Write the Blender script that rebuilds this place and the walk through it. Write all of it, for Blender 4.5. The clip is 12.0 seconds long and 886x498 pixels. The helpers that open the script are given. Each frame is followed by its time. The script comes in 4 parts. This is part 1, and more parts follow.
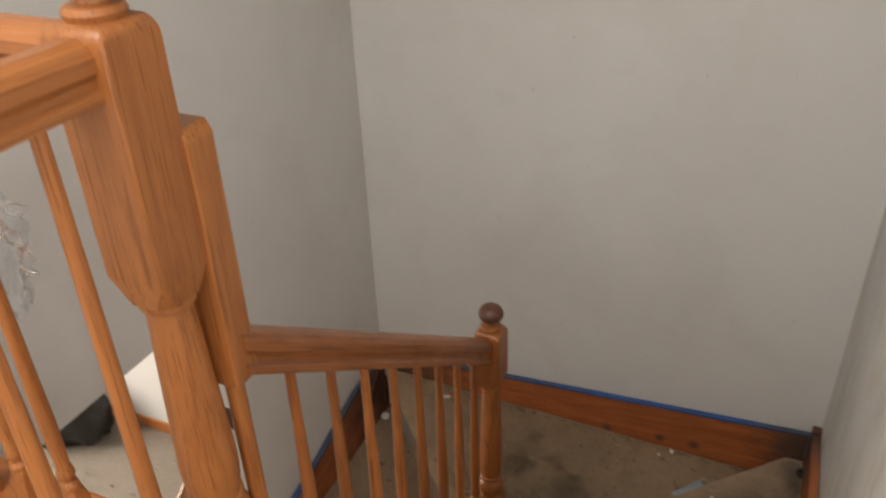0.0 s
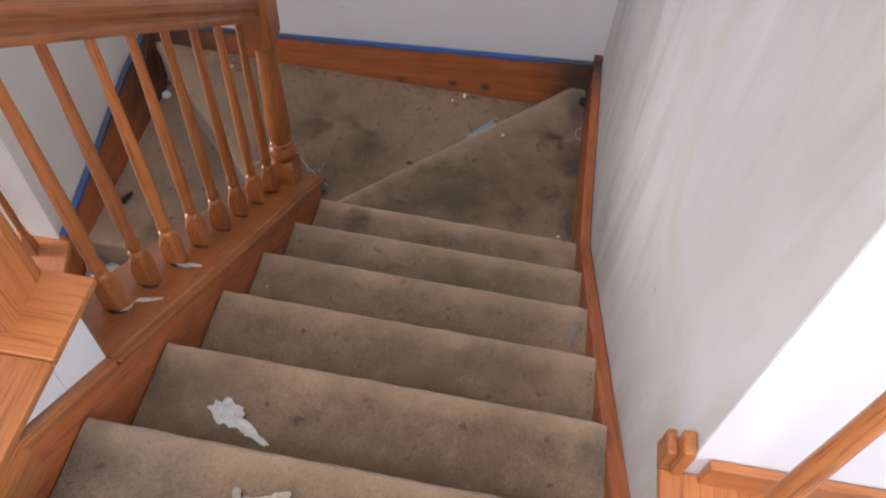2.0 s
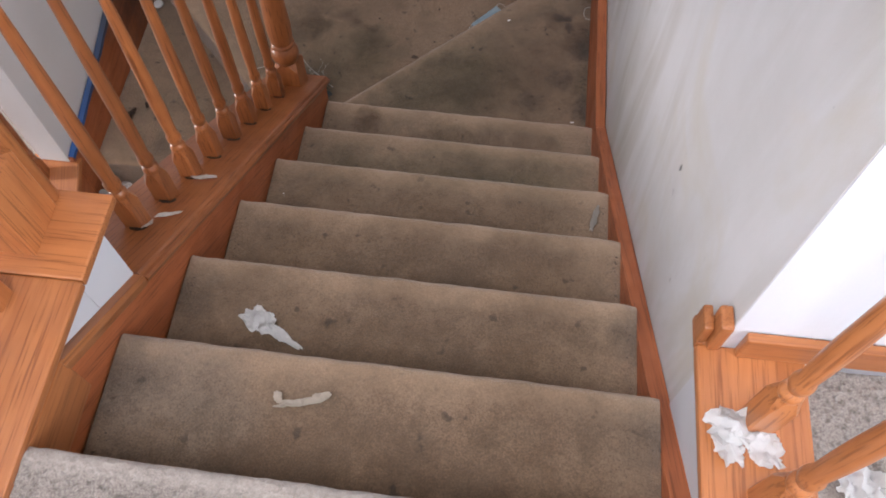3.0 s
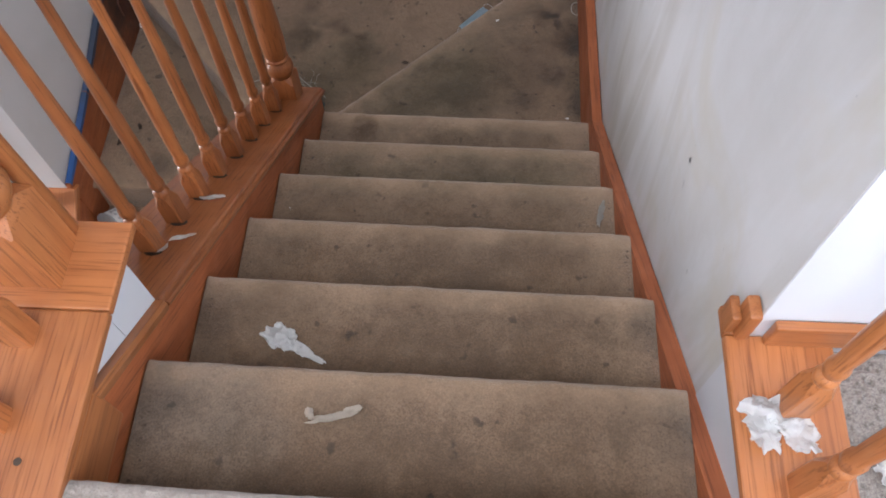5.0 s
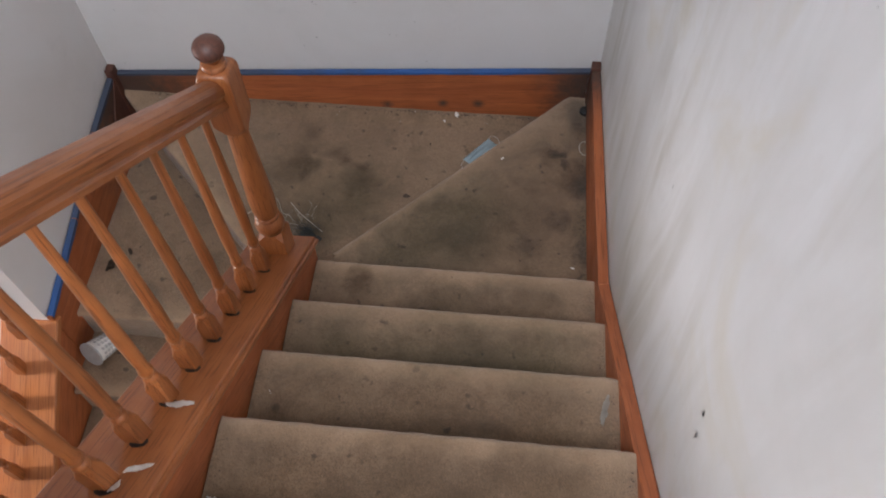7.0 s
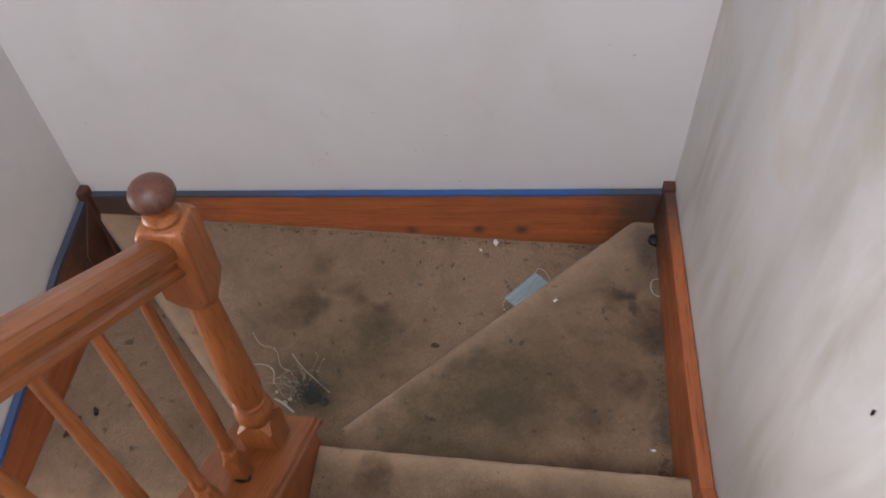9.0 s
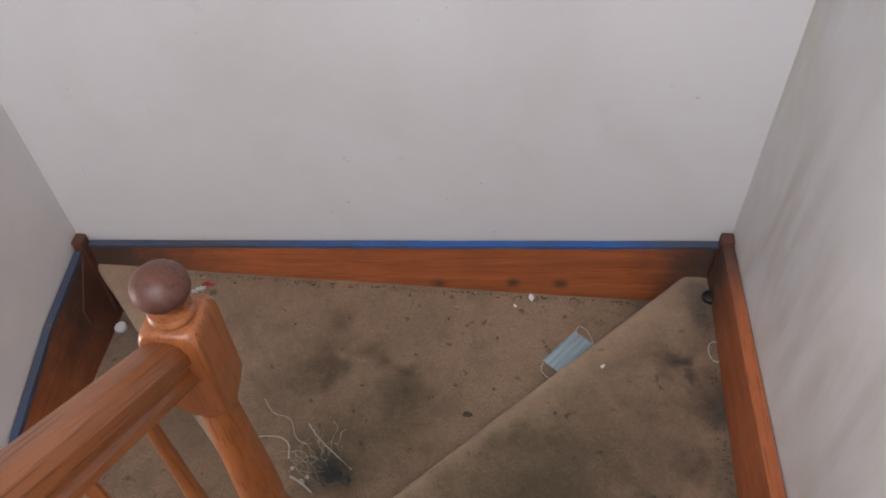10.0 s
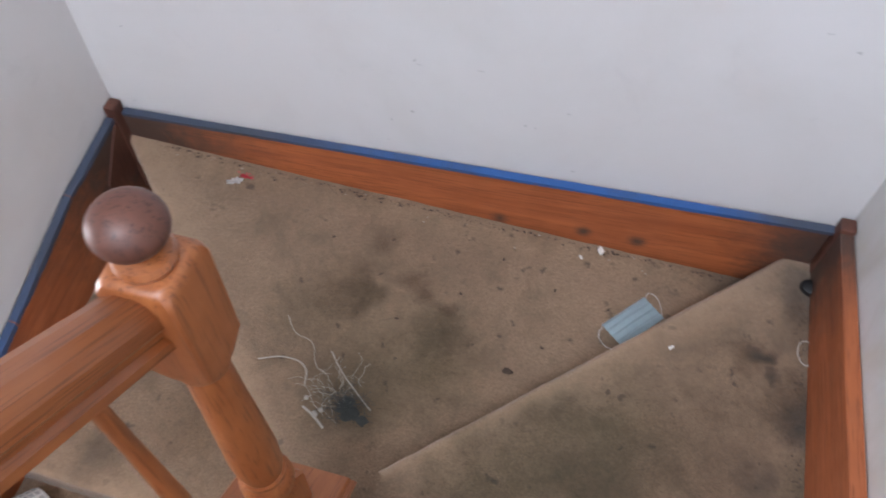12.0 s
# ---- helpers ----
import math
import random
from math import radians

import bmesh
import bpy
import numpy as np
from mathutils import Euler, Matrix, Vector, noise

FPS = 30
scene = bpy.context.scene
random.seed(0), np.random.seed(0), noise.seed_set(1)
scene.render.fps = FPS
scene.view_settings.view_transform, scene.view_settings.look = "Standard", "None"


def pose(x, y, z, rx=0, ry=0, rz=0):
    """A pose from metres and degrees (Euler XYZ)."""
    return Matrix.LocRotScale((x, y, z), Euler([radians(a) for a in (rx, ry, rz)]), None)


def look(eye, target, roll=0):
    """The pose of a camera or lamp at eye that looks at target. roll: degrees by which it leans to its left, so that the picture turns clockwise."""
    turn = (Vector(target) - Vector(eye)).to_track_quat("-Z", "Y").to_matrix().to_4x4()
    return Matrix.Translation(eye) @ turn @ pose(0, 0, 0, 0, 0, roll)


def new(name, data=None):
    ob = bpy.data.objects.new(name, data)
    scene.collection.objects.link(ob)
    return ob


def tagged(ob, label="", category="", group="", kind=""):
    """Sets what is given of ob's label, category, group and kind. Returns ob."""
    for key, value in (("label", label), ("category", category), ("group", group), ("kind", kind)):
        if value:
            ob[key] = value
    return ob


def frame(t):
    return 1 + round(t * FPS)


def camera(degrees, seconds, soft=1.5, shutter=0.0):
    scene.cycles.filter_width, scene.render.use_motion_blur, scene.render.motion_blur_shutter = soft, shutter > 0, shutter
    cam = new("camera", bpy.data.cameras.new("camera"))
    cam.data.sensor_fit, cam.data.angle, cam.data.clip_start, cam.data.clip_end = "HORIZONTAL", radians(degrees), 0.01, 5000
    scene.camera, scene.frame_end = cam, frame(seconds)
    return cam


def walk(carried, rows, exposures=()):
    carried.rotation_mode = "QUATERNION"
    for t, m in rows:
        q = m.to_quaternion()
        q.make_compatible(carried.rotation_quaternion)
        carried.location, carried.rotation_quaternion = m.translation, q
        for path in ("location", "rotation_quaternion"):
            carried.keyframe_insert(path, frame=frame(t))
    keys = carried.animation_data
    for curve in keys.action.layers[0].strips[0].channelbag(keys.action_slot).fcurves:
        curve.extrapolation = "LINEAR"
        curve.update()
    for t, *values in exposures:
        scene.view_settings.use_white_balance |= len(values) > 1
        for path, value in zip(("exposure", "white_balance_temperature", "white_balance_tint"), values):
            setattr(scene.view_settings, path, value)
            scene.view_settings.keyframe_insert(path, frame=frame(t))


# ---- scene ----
from mathutils.bvhtree import BVHTree

cam = camera(57.8, 12.0, soft=1.8, shutter=0.3)
PATH = [
    (0, (0.599, -1.858, 2.386), (-0.123, -0.303, 1.355), -2.1),
    (0.5, (0.619, -1.861, 2.349), (0.164, -0.318, 1.16), 1.3),
    (1, (0.649, -1.866, 2.323), (0.412, -0.381, 1.005), 1.8),
    (1.5, (0.633, -1.804, 2.294), (0.506, -0.448, 0.829), 4.7),
    (2, (0.641, -1.743, 2.274), (0.519, -0.591, 0.643), 4.4),
    (2.5, (0.63, -1.734, 2.268), (0.507, -0.707, 0.556), 0.9),
    (3, (0.618, -1.74, 2.251), (0.504, -0.806, 0.486), -0.4),
    (5, (0.567, -1.737, 2.264), (0.477, -0.801, 0.499), -2.7),
    (5.5, (0.55, -1.716, 2.277), (0.478, -0.71, 0.55), -2.3),
    (6, (0.553, -1.605, 2.278), (0.487, -0.571, 0.568), -1.8),
    (6.5, (0.582, -1.46, 2.291), (0.501, -0.41, 0.591), -1.5),
    (7, (0.583, -1.372, 2.299), (0.464, -0.311, 0.607), -1.8),
    (7.5, (0.549, -1.255, 2.197), (0.366, -0.127, 0.555), -3.8),
    (9.5, (0.42, -0.738, 1.845), (0.236, 0.526, 0.306), -3.5),
    (10, (0.349, -0.631, 1.777), (0.164, 0.655, 0.256), -3.3),
    (10.5, (0.342, -0.508, 1.641), (0.173, 0.778, 0.118), -2.2),
    (11, (0.37, -0.401, 1.559), (0.237, 0.748, -0.072), -0.1),
    (11.5, (0.343, -0.34, 1.57), (0.218, 0.711, -0.127), 1.4),
    (12, (0.284, -0.388, 1.588), (0.006, 0.684, -0.078), 0.9),
]
walk(cam, [(t, look(eye, target, roll)) for t, eye, target, roll in PATH],
     exposures=[(0, -0.98, 8000, 11), (0.5, -0.94, 7500, 11), (1, -0.66, 6750, 13), (1.5, -0.58, 6600, 14), (2, -0.32, 6450, 16), (3, -0.31, 6250, 16), (5, -0.36, 6000, 13), (7, -0.34, 6300, 13), (9.5, -0.16, 6550, 16), (10.5, -0.06, 6550, 16), (11, 0.02, 6300, 15), (11.5, 0.18, 6150, 15), (12, 0.34, 5950, 13)])

# ---------- world and light ----------
world = bpy.data.worlds.new("sky")
scene.world = world
world.use_nodes = True
wn = world.node_tree
sky = wn.nodes.new("ShaderNodeTexSky")
sky.sky_type = "NISHITA"
sky.sun_disc = False
sky.sun_elevation, sky.sun_rotation = radians(15.4), radians(263.7)
wn.links.new(sky.outputs["Color"], wn.nodes["Background"].inputs["Color"])
wn.nodes["Background"].inputs["Strength"].default_value = 0.12

sun = new("sun", bpy.data.lights.new("sun", "SUN"))
sun.data.energy, sun.data.angle, sun.data.color = 5.0, radians(3), (1.0, 0.95, 0.88)
sun.matrix_world = look((0, 0, 0), (0.9, 0.1, -0.25))


def window_light(name, eye, target, width, height, watts, color):
    ob = new(name, bpy.data.lights.new(name, "AREA"))
    ob.data.shape, ob.data.size, ob.data.size_y, ob.data.energy, ob.data.color = "RECTANGLE", width, height, watts, color
    ob.matrix_world = look(eye, target)
    return ob


window_light("south_window_light", (0.7, -4.98, 2.55), (0.4, 0, 1.5), 3.2, 1.9, 95, (0.88, 0.94, 1.0))
window_light("east_window_light", (3.17, -3.0, 2.5), (-1, -1.4, 1.9), 1.6, 1.5, 130, (0.88, 0.94, 1.0))
# unseen overhead fill, added to brighten the winders and stair walls
window_light("overhead_fill_light", (-0.2, -2.6, 4.31), (-0.2, -2.55, 0.0), 1.5, 1.3, 160, (0.93, 0.96, 1.0))
window_light("lower_window_light", (-4.37, -0.4, -0.1), (-1.2, -0.3, -0.9), 1.6, 1.4, 190, (1.0, 0.98, 0.96))


# ---------- materials ----------
def material(name):
    m = bpy.data.materials.new(name)
    m.use_nodes = True
    return m, m.node_tree, m.node_tree.nodes["Principled BSDF"]


def ramp(nt, source, stops):
    r = nt.nodes.new("ShaderNodeValToRGB")
    while len(r.color_ramp.elements) < len(stops):
        r.color_ramp.elements.new(0.5)
    for e, (p, c) in zip(r.color_ramp.elements, stops):
        e.position, e.color = p, (*c, 1) if len(c) == 3 else c
    nt.links.new(source, r.inputs["Fac"])
    return r.outputs["Color"]


def grey(v):
    return (v, v, v)


def noise_of(nt, vector, scale, detail=4.0, rough=0.6, distort=0.0):
    n = nt.nodes.new("ShaderNodeTexNoise")
    n.inputs["Scale"].default_value, n.inputs["Detail"].default_value = scale, detail
    n.inputs["Roughness"].default_value, n.inputs["Distortion"].default_value = rough, distort
    nt.links.new(vector, n.inputs["Vector"])
    return n.outputs["Fac"]


def mix(nt, fac, a, b, mode="MIX"):
    n = nt.nodes.new("ShaderNodeMix")
    n.data_type, n.blend_type = "RGBA", mode
    for socket, value in ((n.inputs[0], fac), (n.inputs[6], a), (n.inputs[7], b)):
        if isinstance(value, (int, float)):
            socket.default_value = value
        elif isinstance(value, tuple):
            socket.default_value = (*value, 1)
        else:
            nt.links.new(value, socket)
    return n.outputs[2]


def calc(nt, op, a, b=0.0, clamp=False):
    n = nt.nodes.new("ShaderNodeMath")
    n.operation, n.use_clamp = op, clamp
    for socket, value in zip(n.inputs, (a, b)):
        if isinstance(value, (int, float)):
            socket.default_value = value
        else:
            nt.links.new(value, socket)
    return n.outputs[0]


def mapped(nt, source, scale=(1, 1, 1), rotation=(0, 0, 0)):
    n = nt.nodes.new("ShaderNodeMapping")
    n.inputs["Scale"].default_value, n.inputs["Rotation"].default_value = scale, rotation
    nt.links.new(source, n.inputs["Vector"])
    return n.outputs["Vector"]


def bump(nt, bsdf, height, strength, distance):
    n = nt.nodes.new("ShaderNodeBump")
    n.inputs["Strength"].default_value, n.inputs["Distance"].default_value = strength, distance
    nt.links.new(height, n.inputs["Height"])
    nt.links.new(n.outputs["Normal"], bsdf.inputs["Normal"])


def place_of(nt):
    return nt.nodes.new("ShaderNodeNewGeometry").outputs["Position"]


def oak(name, axis, light, dark, gloss=0.3, grime_and_shade=()):
    """Varnished oak whose grain runs along one axis of each piece."""
    m, nt, b = material(name)
    tc = nt.nodes.new("ShaderNodeTexCoord").outputs["Object"]
    info = nt.nodes.new("ShaderNodeObjectInfo").outputs["Random"]
    shift = nt.nodes.new("ShaderNodeVectorMath")
    shift.operation = "ADD"
    nt.links.new(tc, shift.inputs[0])
    nt.links.new(calc(nt, "MULTIPLY", info, 37.0), shift.inputs[1])
    stretch = {"x": (1.6, 22, 22), "z": (22, 22, 1.6)}[axis]
    fine = {"x": (6, 260, 260), "z": (260, 260, 6)}[axis]
    figure = noise_of(nt, mapped(nt, shift.outputs[0], stretch), 1.0, 5, 0.6, 0.9)
    pores = noise_of(nt, mapped(nt, shift.outputs[0], fine), 1.0, 2, 0.7)
    wear = noise_of(nt, place_of(nt), 7.0, 4, 0.6)
    mid = tuple((p + q) / 2 for p, q in zip(light, dark))
    color = ramp(nt, figure, [(0.3, dark), (0.46, mid), (0.6, light), (0.75, mid)])
    color = mix(nt, ramp(nt, pores, [(0.36, grey(1)), (0.46, grey(0))]), color, tuple(c * 0.72 for c in dark))
    color = mix(nt, ramp(nt, wear, [(0.45, grey(0)), (0.78, grey(0.35))]), color, tuple(c * 0.75 for c in dark))
    # dark marks; at the string ends grime and corner shade are painted together
    for x, y, z, near, far in grime_and_shade:
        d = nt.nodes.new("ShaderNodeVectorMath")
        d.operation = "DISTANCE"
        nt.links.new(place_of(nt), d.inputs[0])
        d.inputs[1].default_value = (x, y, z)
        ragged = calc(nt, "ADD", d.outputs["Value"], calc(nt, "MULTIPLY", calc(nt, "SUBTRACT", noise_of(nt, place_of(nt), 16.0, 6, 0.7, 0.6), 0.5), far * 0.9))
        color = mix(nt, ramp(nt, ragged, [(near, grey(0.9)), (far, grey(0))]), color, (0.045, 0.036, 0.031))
    tone = calc(nt, "ADD", calc(nt, "MULTIPLY", info, 0.3), 0.85)
    hsv = nt.nodes.new("ShaderNodeHueSaturation")
    nt.links.new(tone, hsv.inputs["Value"])
    nt.links.new(color, hsv.inputs["Color"])
    nt.links.new(hsv.outputs["Color"], b.inputs["Base Color"])
    nt.links.new(ramp(nt, wear, [(0.3, grey(gloss)), (0.7, grey(gloss + 0.22))]), b.inputs["Roughness"])
    b.inputs["Coat Weight"].default_value, b.inputs["Coat Roughness"].default_value = 0.2 if gloss < 0.35 else 0.03, 0.2
    bump(nt, b, pores, 0.25, 0.0006)
    return m


OAK = oak("oak_board", "x", (0.47, 0.172, 0.054), (0.36, 0.118, 0.035))
OAK_UP = oak("oak_post", "z", (0.47, 0.172, 0.054), (0.36, 0.118, 0.035))
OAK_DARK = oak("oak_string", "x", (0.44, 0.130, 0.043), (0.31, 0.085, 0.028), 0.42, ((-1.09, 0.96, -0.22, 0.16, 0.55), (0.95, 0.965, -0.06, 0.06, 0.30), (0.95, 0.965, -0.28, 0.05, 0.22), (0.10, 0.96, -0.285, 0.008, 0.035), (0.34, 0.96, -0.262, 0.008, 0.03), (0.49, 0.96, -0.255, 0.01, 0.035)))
# same oak, redder and darker: the stairwell's dimmer light is painted in
OAK_STAIR_DIM = oak("oak_stair_board_dim", "x", (0.37, 0.125, 0.037), (0.255, 0.078, 0.022))
OAK_STAIR_UP_DIM = oak("oak_stair_post_dim", "z", (0.37, 0.125, 0.037), (0.255, 0.078, 0.022))
OAK_WORN_SHADE = oak("oak_worn_knob_shade", "z", (0.12, 0.045, 0.028), (0.07, 0.026, 0.017), 0.40)


def paint(name, color, streaks=0.0, dirt=0.5):
    """Old matt wall paint with soft dirt, roller texture and, where asked for, painted leaning streaks of light and
    shade.
    """
    m, nt, b = material(name)
    p = place_of(nt)
    base = mix(nt, ramp(nt, noise_of(nt, p, 1.7, 5, 0.6, 0.4), [(0.45, grey(0)), (0.8, grey(dirt))]), color,
               tuple(c * k for c, k in zip(color, (0.78, 0.75, 0.7))))
    smudge = noise_of(nt, p, 6.0, 5, 0.65, 0.5)
    base = mix(nt, ramp(nt, smudge, [(0.62, grey(0)), (0.82, grey(dirt * 0.5))]), base, tuple(c * 0.62 for c in color))
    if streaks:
        # leaning stripes of soft baluster light and shade, painted into the wall colour
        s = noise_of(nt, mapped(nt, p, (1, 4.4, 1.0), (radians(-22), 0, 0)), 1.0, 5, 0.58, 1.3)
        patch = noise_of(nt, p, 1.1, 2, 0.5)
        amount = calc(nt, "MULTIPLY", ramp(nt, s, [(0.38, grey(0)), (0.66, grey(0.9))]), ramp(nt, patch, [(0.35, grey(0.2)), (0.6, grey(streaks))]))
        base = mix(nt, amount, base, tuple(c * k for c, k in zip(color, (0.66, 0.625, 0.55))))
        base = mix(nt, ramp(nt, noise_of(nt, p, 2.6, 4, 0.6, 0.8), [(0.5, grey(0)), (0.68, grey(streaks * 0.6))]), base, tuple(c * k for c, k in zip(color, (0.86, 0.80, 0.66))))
    speck = noise_of(nt, p, 34.0, 2, 0.5)
    base = mix(nt, ramp(nt, speck, [(0.77, grey(0)), (0.8, grey(0.5))]), base, tuple(c * 0.5 for c in color))
    nt.links.new(base, b.inputs["Base Color"])
    b.inputs["Roughness"].default_value = 0.62
    h = nt.nodes.new("ShaderNodeMath")
    h.operation = "MULTIPLY_ADD"
    h.inputs[1].default_value = 0.4
    nt.links.new(noise_of(nt, p, 190.0, 3, 0.6), h.inputs[0])
    nt.links.new(noise_of(nt, p, 14.0, 3, 0.5), h.inputs[2])
    bump(nt, b, h.outputs[0], 0.22, 0.004)
    return m


WALL = paint("white_wall_paint", (0.68, 0.668, 0.663))
WALL_STREAK = paint("light_streaked_wall_paint", (0.67, 0.665, 0.66), 1.0)
WALL_CLEAN = paint("clean_wall_paint", (0.64, 0.645, 0.66), 0.0, 0.15)


def carpet(name, light, dark, stains=(), fleck=0.28, soil=0.5):
    """Cut-pile carpet: tuft grain, flecks, traffic soil and a few stains, some with shade painted in."""
    m, nt, b = material(name)
    p = place_of(nt)
    tuft = noise_of(nt, p, 330.0, 3, 0.7)
    coarse = noise_of(nt, p, 120.0, 3, 0.6)
    color = ramp(nt, tuft, [(0.3, dark), (0.66, light)])
    color = mix(nt, ramp(nt, coarse, [(0.5, grey(0)), (0.68, grey(fleck))]), color, tuple(c * 0.45 for c in dark))
    color = mix(nt, ramp(nt, noise_of(nt, p, 4.5, 5, 0.65, 0.6), [(0.42, grey(0)), (0.72, grey(soil))]), color, tuple(c * 0.62 for c in dark))
    color = mix(nt, ramp(nt, noise_of(nt, p, 23.0, 3, 0.5), [(0.665, grey(0)), (0.72, grey(0.7))]), color, (0.06, 0.042, 0.028))
    color = mix(nt, ramp(nt, noise_of(nt, p, 48.0, 4, 0.7), [(0.5, grey(0)), (0.7, grey(0.2))]), color, tuple(c * 0.7 for c in dark))
    color = mix(nt, ramp(nt, noise_of(nt, p, 11.0, 4, 0.65, 0.5), [(0.5, grey(0)), (0.74, grey(soil * 0.9))]), color, tuple(c * k for c, k in zip(dark, (0.62, 0.66, 0.62))))
    wobble = nt.nodes.new("ShaderNodeVectorMath")
    wobble.operation = "MULTIPLY_ADD"
    n = nt.nodes.new("ShaderNodeTexNoise")
    n.inputs["Scale"].default_value, n.inputs["Detail"].default_value = 12.0, 7
    nt.links.new(p, n.inputs["Vector"])
    nt.links.new(n.outputs["Color"], wobble.inputs[0])
    wobble.inputs[1].default_value = (0.16, 0.16, 0.0)
    nt.links.new(p, wobble.inputs[2])
    worn = nt.nodes.new("ShaderNodeAttribute")
    worn.attribute_name = "wear"
    thin = calc(nt, "MULTIPLY", worn.outputs["Fac"], ramp(nt, noise_of(nt, p, 14.0, 4, 0.7), [(0.3, grey(0.25)), (0.65, grey(0.6))]))
    color = mix(nt, thin, color, tuple(min(1.0, c * 1.35) for c in light))
    mottle = ramp(nt, noise_of(nt, p, 17.0, 6, 0.7, 0.4), [(0.3, grey(0.68)), (0.62, grey(1))])
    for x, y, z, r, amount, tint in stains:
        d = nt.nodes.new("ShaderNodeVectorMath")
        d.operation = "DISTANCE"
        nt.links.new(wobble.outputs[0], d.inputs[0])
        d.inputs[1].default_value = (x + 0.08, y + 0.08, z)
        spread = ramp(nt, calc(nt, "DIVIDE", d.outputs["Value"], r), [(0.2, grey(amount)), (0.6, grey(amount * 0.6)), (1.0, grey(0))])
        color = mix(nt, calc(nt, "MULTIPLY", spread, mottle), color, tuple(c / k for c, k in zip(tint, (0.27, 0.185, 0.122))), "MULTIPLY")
    nt.links.new(color, b.inputs["Base Color"])
    b.inputs["Roughness"].default_value = 0.95
    b.inputs["Sheen Weight"].default_value = 0.25
    b.inputs["Sheen Roughness"].default_value = 0.5
    h = nt.nodes.new("ShaderNodeMath")
    h.operation = "ADD"
    nt.links.new(tuft, h.inputs[0])
    nt.links.new(coarse, h.inputs[1])
    bump(nt, b, h.outputs[0], 0.7, 0.004)
    return m


LINT_GREY, GREEN_SOIL_SHADE, BROWN_SOIL_SHADE, DARK_SOIL = (0.26, 0.235, 0.215), (0.080, 0.060, 0.028), (0.102, 0.059, 0.028), (0.03, 0.025, 0.02)
# traffic soil and painted shade towards the back of each main-flight tread
TRODDEN_SHADE = [(0.27 + dx, -0.235 - 0.2555 * k + dy, 0.191 * k, r * 0.84, a, GREEN_SOIL_SHADE if k == 1 else BROWN_SOIL_SHADE)
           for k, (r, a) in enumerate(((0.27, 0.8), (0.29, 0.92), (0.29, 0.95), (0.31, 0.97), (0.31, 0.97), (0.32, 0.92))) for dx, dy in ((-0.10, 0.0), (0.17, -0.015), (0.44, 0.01))]
